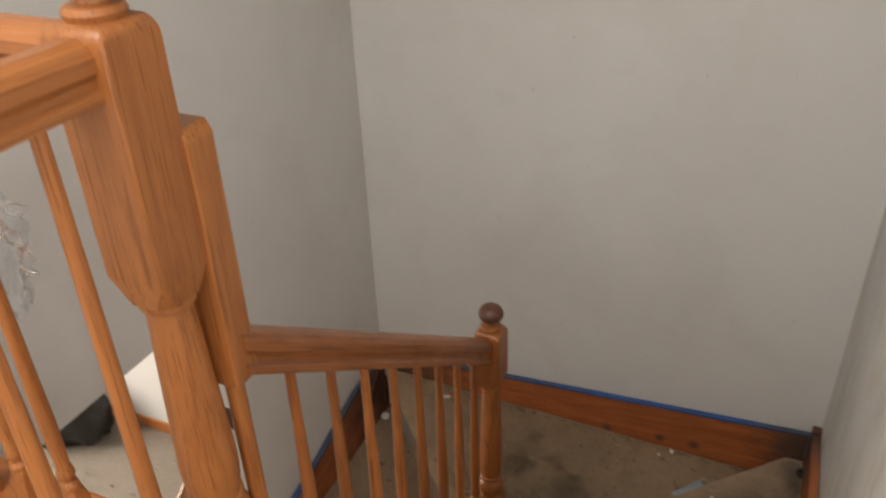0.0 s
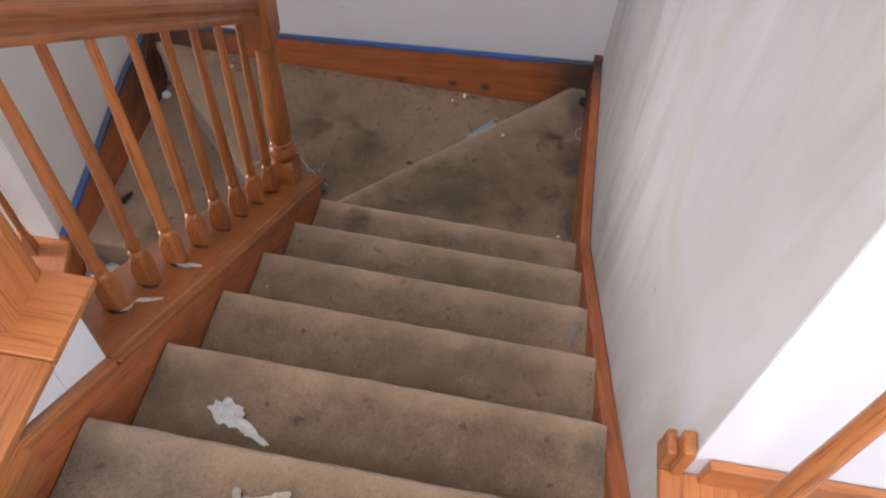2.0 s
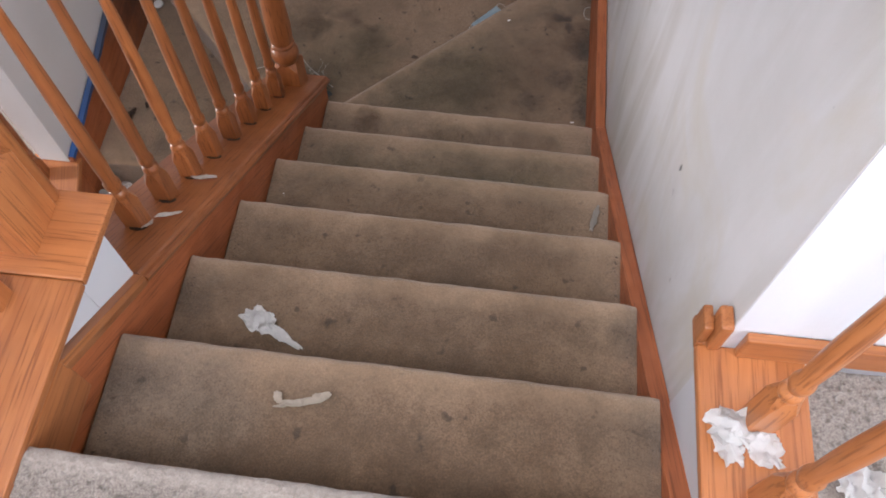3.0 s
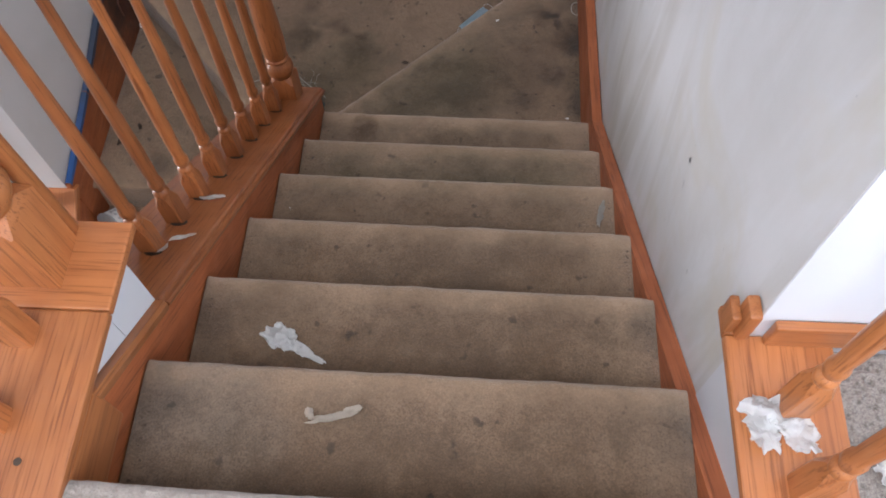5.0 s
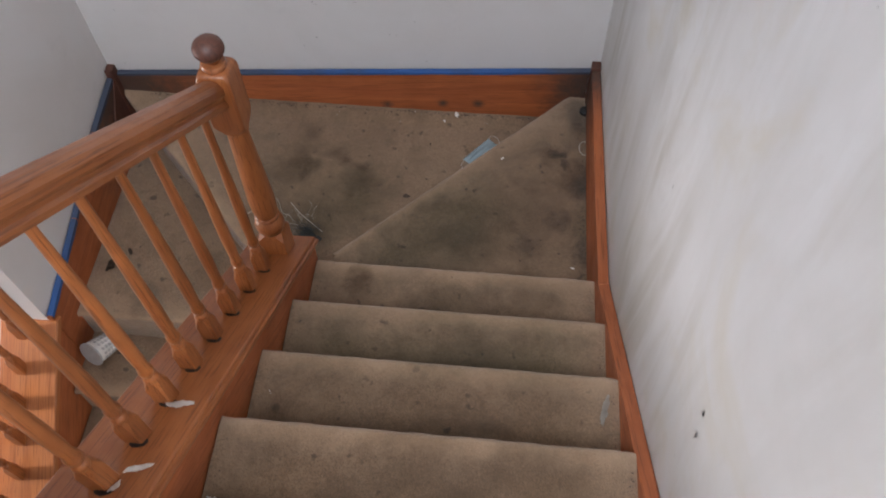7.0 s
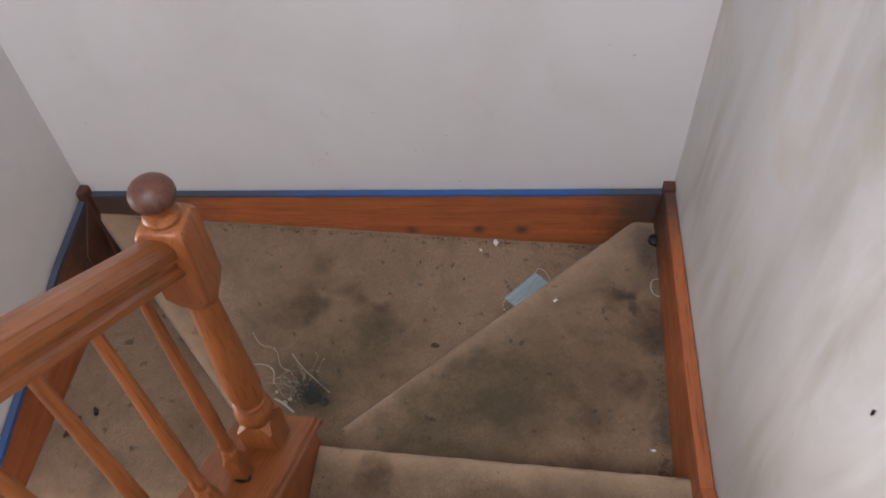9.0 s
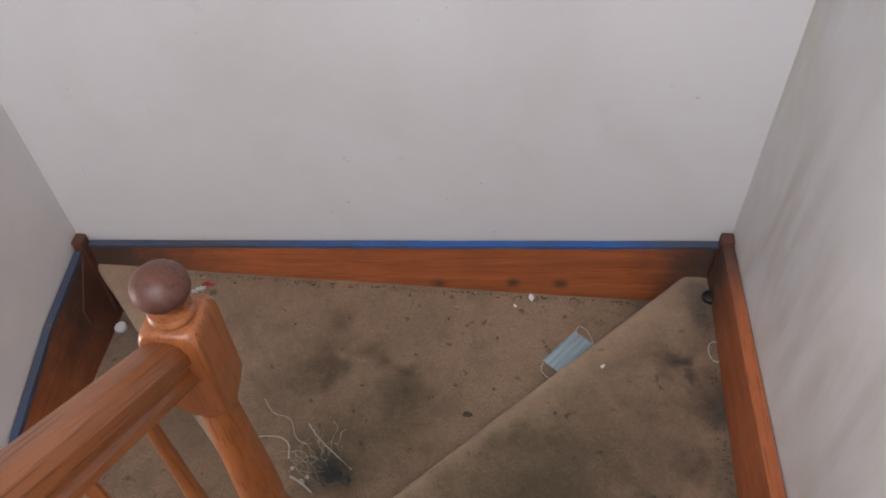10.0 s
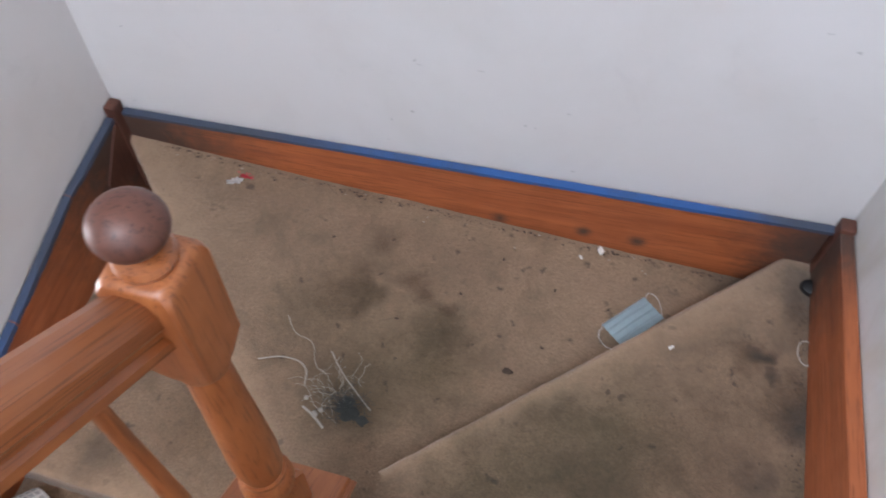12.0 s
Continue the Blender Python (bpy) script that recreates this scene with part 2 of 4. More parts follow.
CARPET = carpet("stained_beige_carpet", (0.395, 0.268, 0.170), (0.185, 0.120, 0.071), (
    (0.0, 0.50, -0.36, 0.22, 0.75, GREEN_SOIL_SHADE), (-0.16, 0.36, -0.36, 0.17, 0.8, GREEN_SOIL_SHADE), (0.36, 0.22, -0.19, 0.26, 0.75, GREEN_SOIL_SHADE),
    (0.90, 0.55, -0.19, 0.10, 0.8, BROWN_SOIL_SHADE), (0.80, 0.66, -0.19, 0.07, 0.7, BROWN_SOIL_SHADE), (0.45, -0.20, 0.0, 0.16, 0.45, GREEN_SOIL_SHADE),
    (0.16, -0.08, 0.0, 0.06, 0.8, BROWN_SOIL_SHADE), (-0.25, 0.66, -0.35, 0.12, 0.5, BROWN_SOIL_SHADE), (0.5, -0.66, 0.38, 0.2, 0.35, BROWN_SOIL_SHADE),
    (0.45, -0.92, 0.57, 0.22, 0.3, BROWN_SOIL_SHADE), (-0.6, 0.25, -0.55, 0.14, 0.5, BROWN_SOIL_SHADE), (-0.8, 0.1, -0.55, 0.1, 0.5, DARK_SOIL), (-0.08, 0.74, -0.355, 0.07, 0.75, BROWN_SOIL_SHADE), (0.02, 0.66, -0.36, 0.05, 0.75, BROWN_SOIL_SHADE), (-0.2, 0.82, -0.35, 0.06, 0.6, BROWN_SOIL_SHADE),
    (0.95, 0.12, -0.19, 0.10, 0.7, BROWN_SOIL_SHADE), (0.95, 0.32, -0.19, 0.11, 0.7, GREEN_SOIL_SHADE), (0.95, 0.78, -0.19, 0.10, 0.7, BROWN_SOIL_SHADE), (0.66, 0.98, -0.38, 0.12, 0.6, BROWN_SOIL_SHADE),
    (0.25, 0.99, -0.37, 0.10, 0.5, BROWN_SOIL_SHADE), (-0.3, 0.99, -0.35, 0.10, 0.5, BROWN_SOIL_SHADE), (0.0, -1.36, 0.955, 0.10, 0.6, DARK_SOIL), (0.0, -1.12, 0.764, 0.08, 0.55, DARK_SOIL),
    (0.14, -1.40, 0.955, 0.16, 0.45, LINT_GREY), (0.92, -1.36, 0.955, 0.09, 0.5, DARK_SOIL), (0.92, -1.1, 0.764, 0.07, 0.5, DARK_SOIL), (0.5, -0.40, 0.19, 0.18, 0.45, GREEN_SOIL_SHADE), (0.72, 0.05, -0.19, 0.1, 0.4, BROWN_SOIL_SHADE),
    (0.822, 0.655, -0.19, 0.034, 0.85, DARK_SOIL), (0.838, 0.605, -0.19, 0.028, 0.8, DARK_SOIL), (0.72, 0.23, -0.19, 0.06, 0.6, DARK_SOIL), (0.83, 0.35, -0.19, 0.05, 0.6, DARK_SOIL), (-0.20, 0.66, -0.35, 0.08, 0.7, GREEN_SOIL_SHADE), (-0.30, 0.56, -0.35, 0.20, 0.45, GREEN_SOIL_SHADE), (0.94, 0.50, -0.19, 0.09, 0.8, DARK_SOIL), (0.94, 0.20, -0.19, 0.09, 0.8, DARK_SOIL), (0.84, 0.93, -0.33, 0.17, 0.8, DARK_SOIL), (0.50, 0.34, -0.19, 0.24, 0.8, GREEN_SOIL_SHADE), (0.78, 0.52, -0.19, 0.34, 0.5, BROWN_SOIL_SHADE), (0.70, 0.2, -0.19, 0.3, 0.5, BROWN_SOIL_SHADE), (0.22, 0.16, -0.19, 0.16, 0.6, GREEN_SOIL_SHADE), (0.93, 0.88, -0.19, 0.12, 0.7, DARK_SOIL), (-0.04, 0.70, -0.36, 0.05, 0.8, BROWN_SOIL_SHADE), (0.03, 0.60, -0.36, 0.10, 0.6, GREEN_SOIL_SHADE), *TRODDEN_SHADE))
CARPET_FLOOR = carpet("grey_beige_floor_carpet", (0.36, 0.31, 0.265), (0.17, 0.14, 0.115), (), 0.75, 0.25)


def plain(name, color, rough=0.5, metal=0.0, vary=0.25, scale=20.0, depth=0.001):
    m, nt, b = material(name)
    p = place_of(nt)
    n = noise_of(nt, p, scale, 5, 0.65)
    nt.links.new(mix(nt, ramp(nt, n, [(0.35, grey(0)), (0.75, grey(vary * 2))]), color, tuple(c * 0.55 for c in color)), b.inputs["Base Color"])
    b.inputs["Roughness"].default_value, b.inputs["Metallic"].default_value = rough, metal
    bump(nt, b, n, 0.3, depth)
    return m


def tape_material():
    """Blue masking tape with worn ends, greyed by dust and painted corner shade."""
    m, nt, b = material("blue_masking_tape")
    p = place_of(nt)
    n = noise_of(nt, mapped(nt, p, (3.5, 3.5, 12)), 1.0, 5, 0.7)
    color = mix(nt, ramp(nt, n, [(0.5, grey(0)), (0.68, grey(0.75))]), (0.028, 0.10, 0.30), (0.05, 0.06, 0.075))
    # dust and corner shade, both painted as grey around each corner
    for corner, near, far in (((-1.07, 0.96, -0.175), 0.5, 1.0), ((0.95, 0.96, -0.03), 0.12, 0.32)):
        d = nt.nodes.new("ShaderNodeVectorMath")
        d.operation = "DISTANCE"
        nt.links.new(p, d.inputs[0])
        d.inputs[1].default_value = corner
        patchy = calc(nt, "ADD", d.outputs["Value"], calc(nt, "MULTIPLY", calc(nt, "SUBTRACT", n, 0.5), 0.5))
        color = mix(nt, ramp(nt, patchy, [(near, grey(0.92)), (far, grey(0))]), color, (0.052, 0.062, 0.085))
    nt.links.new(color, b.inputs["Base Color"])
    b.inputs["Roughness"].default_value = 0.6
    bump(nt, b, n, 0.4, 0.002)
    return m


TAPE = tape_material()
PAPER = plain("white_paper", (0.78, 0.76, 0.73), 0.8, 0, 0.06, 40)
PAPER_RED = plain("red_print", (0.62, 0.06, 0.08), 0.6)
MASK_BLUE = plain("pale_blue_fabric", (0.56, 0.70, 0.75), 0.85, 0, 0.1, 60)
BLACK = plain("black_plastic", (0.012, 0.012, 0.013), 0.5)
DIRT = plain("dark_dirt", (0.085, 0.058, 0.04), 0.9, 0, 0.3, 80)
LINT = plain("grey_lint", (0.07, 0.075, 0.07), 0.95, 0, 0.3, 60)
FIBRE = plain("pale_fibre", (0.47, 0.43, 0.37), 0.8)
SOLE = plain("grey_rubber", (0.42, 0.42, 0.41), 0.6, 0, 0.2, 50)
SOILED = plain("soiled_paper", (0.60, 0.52, 0.42), 0.85, 0, 0.2, 60)
PLASTER = plain("white_plaster_chip", (0.82, 0.79, 0.74), 0.85, 0, 0.15, 60)
HOLE = plain("scuff_mark", (0.52, 0.51, 0.50), 0.8)


# ---------- mesh helpers ----------
WORLD_OF = {}


def thing(name, place, label, category, group="", kind=""):
    ob = new(name)
    ob.matrix_world = Matrix.Translation(place)
    WORLD_OF[ob] = Matrix.Translation(place)
    return tagged(ob, label, category, group, kind)


def mesh_of(name, bm, mat, smooth=False):
    me = bpy.data.meshes.new(name)
    bmesh.ops.recalc_face_normals(bm, faces=bm.faces)
    bm.to_mesh(me)
    bm.free()
    for mt in (mat if isinstance(mat, (list, tuple)) else [mat]):
        me.materials.append(mt)
    if smooth:
        for f in me.polygons:
            f.use_smooth = True
        me.set_sharp_from_angle(angle=radians(38))
    return me


def solo(name, bm, mat, m=None, smooth=False, **tags):
    """A top-level thing that is one mesh."""
    ob = new(name, mesh_of(name, bm, mat, smooth))
    ob.matrix_world = m or Matrix.Identity(4)
    WORLD_OF[ob] = m or Matrix.Identity(4)
    return tagged(ob, **tags)


def part(name, bm, mat, parent, label="", m=None, smooth=False):
    """A mesh as one part of a thing; m is its pose in the world."""
    data = bm if isinstance(bm, bpy.types.Mesh) else mesh_of(name, bm, mat, smooth)
    ob = new(name, data)
    ob.parent = parent
    m = m or Matrix.Identity(4)
    ob.matrix_basis = WORLD_OF[parent].inverted() @ m
    WORLD_OF[ob] = m
    return tagged(ob, label)


def box(sx, sy, sz, bevel=0.0, at=(0, 0, 0), bm=None, seg=2):
    bm = bm or bmesh.new()
    made = bmesh.ops.create_cube(bm, size=1.0, matrix=Matrix.Translation(at) @ Matrix.Diagonal((sx, sy, sz, 1)))
    if bevel:
        edges = {e for v in made["verts"] for e in v.link_edges}
        bmesh.ops.bevel(bm, geom=list(edges), offset=bevel, segments=seg, profile=0.6, affect="EDGES")
    return bm


def block(x0, x1, y0, y1, z0, z1, bevel=0.0, bm=None):
    return box(x1 - x0, y1 - y0, z1 - z0, bevel, ((x0 + x1) / 2, (y0 + y1) / 2, (z0 + z1) / 2), bm)


def prism(points, away, bm=None, bevel=0.0):
    """A flat polygon in space, pushed along a vector."""
    bm = bm or bmesh.new()
    a = [bm.verts.new(p) for p in points]
    b = [bm.verts.new(Vector(p) + Vector(away)) for p in points]
    faces = [bm.faces.new(a), bm.faces.new(b[::-1])]
    n = len(a)
    for i in range(n):
        faces.append(bm.faces.new((a[i], b[i], b[(i + 1) % n], a[(i + 1) % n])))
    if bevel:
        edges = {e for f in faces for e in f.edges}
        bmesh.ops.bevel(bm, geom=list(edges), offset=bevel, segments=2, profile=0.6, affect="EDGES")
    return bm


def lathe(profile, seg=20, bm=None):
    bm = bm or bmesh.new()
    rings = [[bm.verts.new((r * math.cos(a), r * math.sin(a), z)) for a in (2 * math.pi * i / seg for i in range(seg))] for r, z in profile]
    for lo, hi in zip(rings, rings[1:]):
        for i in range(seg):
            bm.faces.new((lo[i], lo[(i + 1) % seg], hi[(i + 1) % seg], hi[i]))
    bm.faces.new(rings[0][::-1])
    bm.faces.new(rings[-1])
    return bm


def along(p0, p1):
    """A pose at p0 whose x axis points to p1, with z as near up as it can be."""
    x = (Vector(p1) - Vector(p0)).normalized()
    y = Vector((0, 0, 1)).cross(x)
    y = y.normalized() if y.length > 1e-4 else Vector((0, 1, 0))
    z = x.cross(y)
    m = Matrix((x, y, z)).transposed().to_4x4()
    m.translation = p0
    return m


RAIL = [(-0.030, 0.0), (0.030, 0.0), (0.030, 0.012), (0.024, 0.018), (0.024, 0.026), (0.031, 0.036), (0.031, 0.052), (0.024, 0.064),
        (0.010, 0.070), (-0.010, 0.070), (-0.024, 0.064), (-0.031, 0.052), (-0.031, 0.036), (-0.024, 0.026), (-0.024, 0.018), (-0.030, 0.012)]


def sweep(profile, p0, p1, cut0=0.0, cut1=0.0, scale=1.0):
    """A profile (across, up) swept from p0 to p1; cuts lean the ends by so much along for each metre up."""
    length = (Vector(p1) - Vector(p0)).length
    bm = bmesh.new()
    a = [bm.verts.new((cut0 * v * scale, u * scale, v * scale)) for u, v in profile]
    b = [bm.verts.new((length + cut1 * v * scale, u * scale, v * scale)) for u, v in profile]
    n = len(a)
    bm.faces.new(a[::-1])
    bm.faces.new(b)
    for i in range(n):
        bm.faces.new((a[i], a[(i + 1) % n], b[(i + 1) % n], b[i]))
    return bm, along(p0, p1)


# ---------- measures of the stair ----------
RISE, GOING, SLOPE = 0.191, 0.2555, 0.733
FLOOR_Z, LOW_Z, CEIL_Z, LOW_CEIL = 1.14, -1.5, 4.3, 0.83
LEFT_X, BACK_Y = -1.095, 0.985


def right_x(y):
    return 0.964 + 0.003 * (y + 1.29)


def cap_z(y):
    return 0.106 - SLOPE * y


# ---------- structure ----------
T = 0.12
SKIN = right_x(-1.27) + 0.0012
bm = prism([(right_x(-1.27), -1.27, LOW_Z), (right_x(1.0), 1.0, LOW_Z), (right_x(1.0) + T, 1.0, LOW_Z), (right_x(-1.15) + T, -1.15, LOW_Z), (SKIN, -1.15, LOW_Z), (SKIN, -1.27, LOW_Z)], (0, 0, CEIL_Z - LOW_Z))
solo("wall_east", bm, WALL_STREAK, kind="structure", label="white stair wall with painted light-and-shade streaks and scuffs", category="wall")
bm = prism([(SKIN, -1.272, 0.6), (3.2, -1.272, 0.6), (3.2, -1.15, 0.6), (SKIN, -1.15, 0.6)], (0, 0, CEIL_Z - 0.6))
solo("wall_hall", bm, WALL_CLEAN, kind="structure", label="clean white wall of the upper hall", category="wall")
bm = prism([(LEFT_X, BACK_Y, LOW_Z), (right_x(1.0), BACK_Y + 0.01, LOW_Z), (right_x(1.0), BACK_Y + 0.13, LOW_Z), (LEFT_X, BACK_Y + 0.13, LOW_Z)], (0, 0, CEIL_Z - LOW_Z))
solo("wall_north", bm, WALL, kind="structure", label="off-white end wall of the stairwell, marked and dented", category="wall")
bm = prism([(LEFT_X, -0.095, LOW_Z), (LEFT_X, 1.115, LOW_Z), (LEFT_X, 1.115, CEIL_Z), (LEFT_X, -5.0, CEIL_Z), (LEFT_X, -5.0, LOW_CEIL), (LEFT_X, -0.095, LOW_CEIL)], (-T, 0, 0))
solo("wall_west", bm, WALL, kind="structure", label="off-white side wall that ends above the lower flight", category="wall")

def pierced(horizontal, at, thick, lo, hi, z0, z1, a, b, c, d):
    """A wall with one opening from a to b, c to d high; it runs along x where horizontal, else along y."""
    bm = bmesh.new()
    for u0, u1, w0, w1 in ((lo, hi, z0, c), (lo, a, c, d), (b, hi, c, d), (lo, hi, d, z1)):
        block(*((u0, u1, at, at + thick) if horizontal else (at, at + thick, u0, u1)), w0, w1, bm=bm)
    return bm


solo("wall_south", pierced(True, -5.12, 0.12, LEFT_X - T, 3.2, FLOOR_Z, CEIL_Z, -0.9, 2.3, 1.6, 3.5), WALL_CLEAN, kind="structure", label="white upper hall wall with a window opening", category="wall")
solo("wall_hall_east", pierced(False, 3.2, 0.12, -5.12, -1.17, FLOOR_Z, CEIL_Z, -3.8, -2.2, 1.75, 3.25), WALL_CLEAN, kind="structure", label="white far wall of the upper hall with a window", category="wall")
# unseen ceiling; its opening is added for the overhead fill lamp
bm = bmesh.new()
for x0, x1, y0, y1 in ((LEFT_X - T, 3.32, -5.12, -3.25), (LEFT_X - T, -0.95, -3.25, -1.95), (0.55, 3.32, -3.25, -1.95), (LEFT_X - T, 3.32, -1.95, 1.13)):
    block(x0, x1, y0, y1, CEIL_Z, CEIL_Z + 0.1, bm=bm)
solo("ceiling", bm, WALL_CLEAN, kind="structure", label="plain white ceiling with an opening for the overhead fill", category="ceiling")

bm = block(LEFT_X, -0.19, -5.0, -1.275, LOW_CEIL, FLOOR_Z - 0.012)
block(-0.19, 1.06, -5.0, -1.56, LOW_CEIL, FLOOR_Z - 0.012, bm=bm)
block(1.06, 3.2, -5.0, -1.272, LOW_CEIL, FLOOR_Z - 0.012, bm=bm)
solo("floor_slab", bm, WALL_CLEAN, kind="structure", label="floor structure of the upper hall", category="floor")
bm = block(LEFT_X, -0.006, -1.275, -1.175, LOW_CEIL, FLOOR_Z - 0.003)
block(-0.19, -0.006, -1.555, -1.276, 0.62, FLOOR_Z - 0.003, bm=bm)
solo("stairwell_drywall", bm, WALL_CLEAN, kind="structure", label="white drywall edge of the upper floor opening", category="wall")
solo("stairwell_drywall_east", block(0.960, 1.055, -1.56, -1.274, 0.6, FLOOR_Z - 0.003), WALL_CLEAN, kind="structure", label="white drywall edge under the hall curb", category="wall")
solo("wall_spandrel", prism([(-0.185, 0.02, LOW_Z), (-0.185, 0.02, -0.05), (-0.185, -1.5, 0.95), (-0.185, -1.5, LOW_Z)], (0.15, 0, 0)), WALL, kind="structure",
     label="white wall between the two stair flights", category="wall")

bm = block(-4.4, LEFT_X - T, 1.08, 1.2, LOW_Z, LOW_CEIL)
solo("wall_lower_north", bm, WALL_CLEAN, kind="structure", label="bright white wall of the lower room", category="wall")
solo("wall_lower_west", pierced(False, -4.52, 0.12, -4.5, 1.2, LOW_Z, LOW_CEIL, -1.2, 0.4, -0.8, 0.6), WALL_CLEAN, kind="structure", label="white wall of the lower room with a window opening", category="wall")
solo("wall_lower_south", block(-4.52, 1.2, -4.62, -4.5, LOW_Z, LOW_CEIL), WALL_CLEAN, kind="structure", label="plain white wall of the lower room", category="wall")
solo("ceiling_lower", block(-4.52, LEFT_X - T, -4.62, 1.2, LOW_CEIL, LOW_CEIL + 0.1), WALL_CLEAN, kind="structure", label="white ceiling of the lower room", category="ceiling")
solo("floor_lower", block(-4.52, 1.2, -4.62, 1.2, LOW_Z - 0.1, LOW_Z), CARPET_FLOOR, kind="structure", label="pale carpeted floor of the lower room", category="floor")
solo("baseboard_lower", block(-4.4, LEFT_X - T, 1.065, 1.08, LOW_Z, LOW_Z + 0.09, 0.004), OAK, kind="structure", label="oak baseboard along the lower room wall", category="baseboard")


# ---------- carpeted stairs ----------
def smooth_grid(rows, jitter=0.0, scale=40.0, worn=()):
    bm = bmesh.new()
    wear = bm.verts.layers.float.new("wear")
    grid = []
    for j, row in enumerate(rows):
        line = []
        for p in row:
            p = Vector(p)
            k = noise.noise(p * scale) * jitter + noise.noise(p * 9.0) * jitter * 1.4
            v = bm.verts.new(p + Vector((0, 0, k)))
            v[wear] = max(0.0, 1 - abs(j - worn[0]) / worn[1]) if worn else 0.0
            line.append(v)
        grid.append(line)
    for a, b in zip(grid, grid[1:]):
        for i in range(len(a) - 1):
            bm.faces.new((a[i], a[i + 1], b[i + 1], b[i]))
    return bm


def tread(a0, a1, b0, b1, drop, nu=110, nv=36, jitter=0.0016, sag=0.0, scale=70.0):
    """Carpet over one step: back line a0-a1, nosing line b0-b1, a rounded nose and the riser below it."""
    a0, a1, b0, b1 = map(Vector, (a0, a1, b0, b1))
    edge = b1 - b0
    out = Vector((edge.y, -edge.x, 0)).normalized()
    if out.dot((b0 + b1) / 2 - (a0 + a1) / 2) < 0:
        out = -out
    r = 0.017
    rows = []
    for j in range(nv + 1):
        v = j / nv
        rows.append([a0.lerp(a1, i / nu).lerp(b0.lerp(b1, i / nu) - out * r, v) - Vector((0, 0, sag * math.sin(math.pi * v))) for i in range(nu + 1)])
    nose = rows[-1]
    for k in range(1, 8):
        a = math.pi * k / 7
        rows.append([p + out * (r * math.sin(a)) - Vector((0, 0, r - r * math.cos(a))) for p in nose])
    base = rows[-1]
    for k in range(1, 6):
        rows.append([p + out * 0.001 * k - Vector((0, 0, (drop - 2 * r) * k / 5)) for p in base])
    for row in rows:
        for i, p in enumerate(row):
            fray = noise.noise(p * 26.0) * 0.004
            end = min(i, nu - i) / nu
            lift = -0.006 if i > nu / 2 else 0.004
            row[i] = p + Vector((0, 0, lift * max(0.0, 1 - end * 45))) + out * fray * 0.5
    return smooth_grid(rows, jitter, scale, (nv + 2, 9.0))


stair = thing("staircase", (0.45, 0.4, LOW_Z), "carpeted winder staircase with worn, stained beige treads and oak strings", "staircase")


def nosing_y(k):
    return -(k - 1) * GOING


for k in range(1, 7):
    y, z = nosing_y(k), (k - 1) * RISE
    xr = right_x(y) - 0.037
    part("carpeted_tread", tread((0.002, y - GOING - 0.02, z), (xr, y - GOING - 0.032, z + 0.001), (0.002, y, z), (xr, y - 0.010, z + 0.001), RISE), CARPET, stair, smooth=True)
# the three winders turn round the lower newel
part("winder_tread", tread((0.0, -0.03, -0.19), (0.965, -0.05, -0.19), (0.004, 0.142, -0.19), (0.93, 1.042, -0.187), 0.185, 90, 50), CARPET, stair, smooth=True)
bm = tread((0.05, 0.10, -0.362), (0.965, 0.961, -0.335), (-0.150, 0.010, -0.357), (-1.072, 0.956, -0.300), 0.2, 90, 80, sag=0.008)
for v in bm.verts:
    # the carpet curls up where it meets the back string
    v.co.z += 0.028 * max(0.0, (v.co.y - 0.88) / 0.08) ** 1.4 if v.co.z > -0.42 else 0.0
WINDER = BVHTree.FromBMesh(bm)
part("winder_tread", bm, CARPET, stair, smooth=True)


def winder_z(x, y):
    """Height of the carpet on the large winder."""
    return WINDER.ray_cast(Vector((x, y, 0.5)), Vector((0, 0, -1)))[0].z


part("winder_tread", tread((-0.10, 0.06, -0.55), (-1.072, 1.0, -0.55), (-0.10, -0.015, -0.555), (-1.072, 0.0, -0.555), 0.19, 70, 50), CARPET, stair, smooth=True)
for k in range(1, 5):
    y, z = -0.005 - k * GOING, -0.55 - k * RISE
    part("carpeted_tread", tread((-0.18, y + GOING + 0.02, z), (-1.072, y + GOING + 0.03, z), (-0.18, y - 0.01, z), (-1.072, y, z), RISE), CARPET, stair, smooth=True)


def string_board(name, pts, away, mat, label=""):
    """A board cut to a polygon, with its grain along its own first edge."""
    m = along(pts[0], pts[1])
    inv = m.inverted()
    return part(name, prism([inv @ Vector(p) for p in pts], inv.to_3x3() @ Vector(away), bevel=0.003), mat, stair, label, m)


# wall strings
yb = -0.07
x0 = right_x(0) - 0.038
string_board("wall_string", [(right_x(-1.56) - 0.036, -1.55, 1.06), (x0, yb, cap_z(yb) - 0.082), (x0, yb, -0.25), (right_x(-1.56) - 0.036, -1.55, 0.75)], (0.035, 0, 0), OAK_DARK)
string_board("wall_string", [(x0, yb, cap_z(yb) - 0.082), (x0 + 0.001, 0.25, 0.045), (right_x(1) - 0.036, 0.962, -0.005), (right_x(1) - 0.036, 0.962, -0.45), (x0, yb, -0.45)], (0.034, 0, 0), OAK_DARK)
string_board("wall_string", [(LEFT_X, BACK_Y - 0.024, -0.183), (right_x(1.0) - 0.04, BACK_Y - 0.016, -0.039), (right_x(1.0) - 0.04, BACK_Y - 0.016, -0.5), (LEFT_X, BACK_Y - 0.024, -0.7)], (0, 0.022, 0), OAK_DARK)
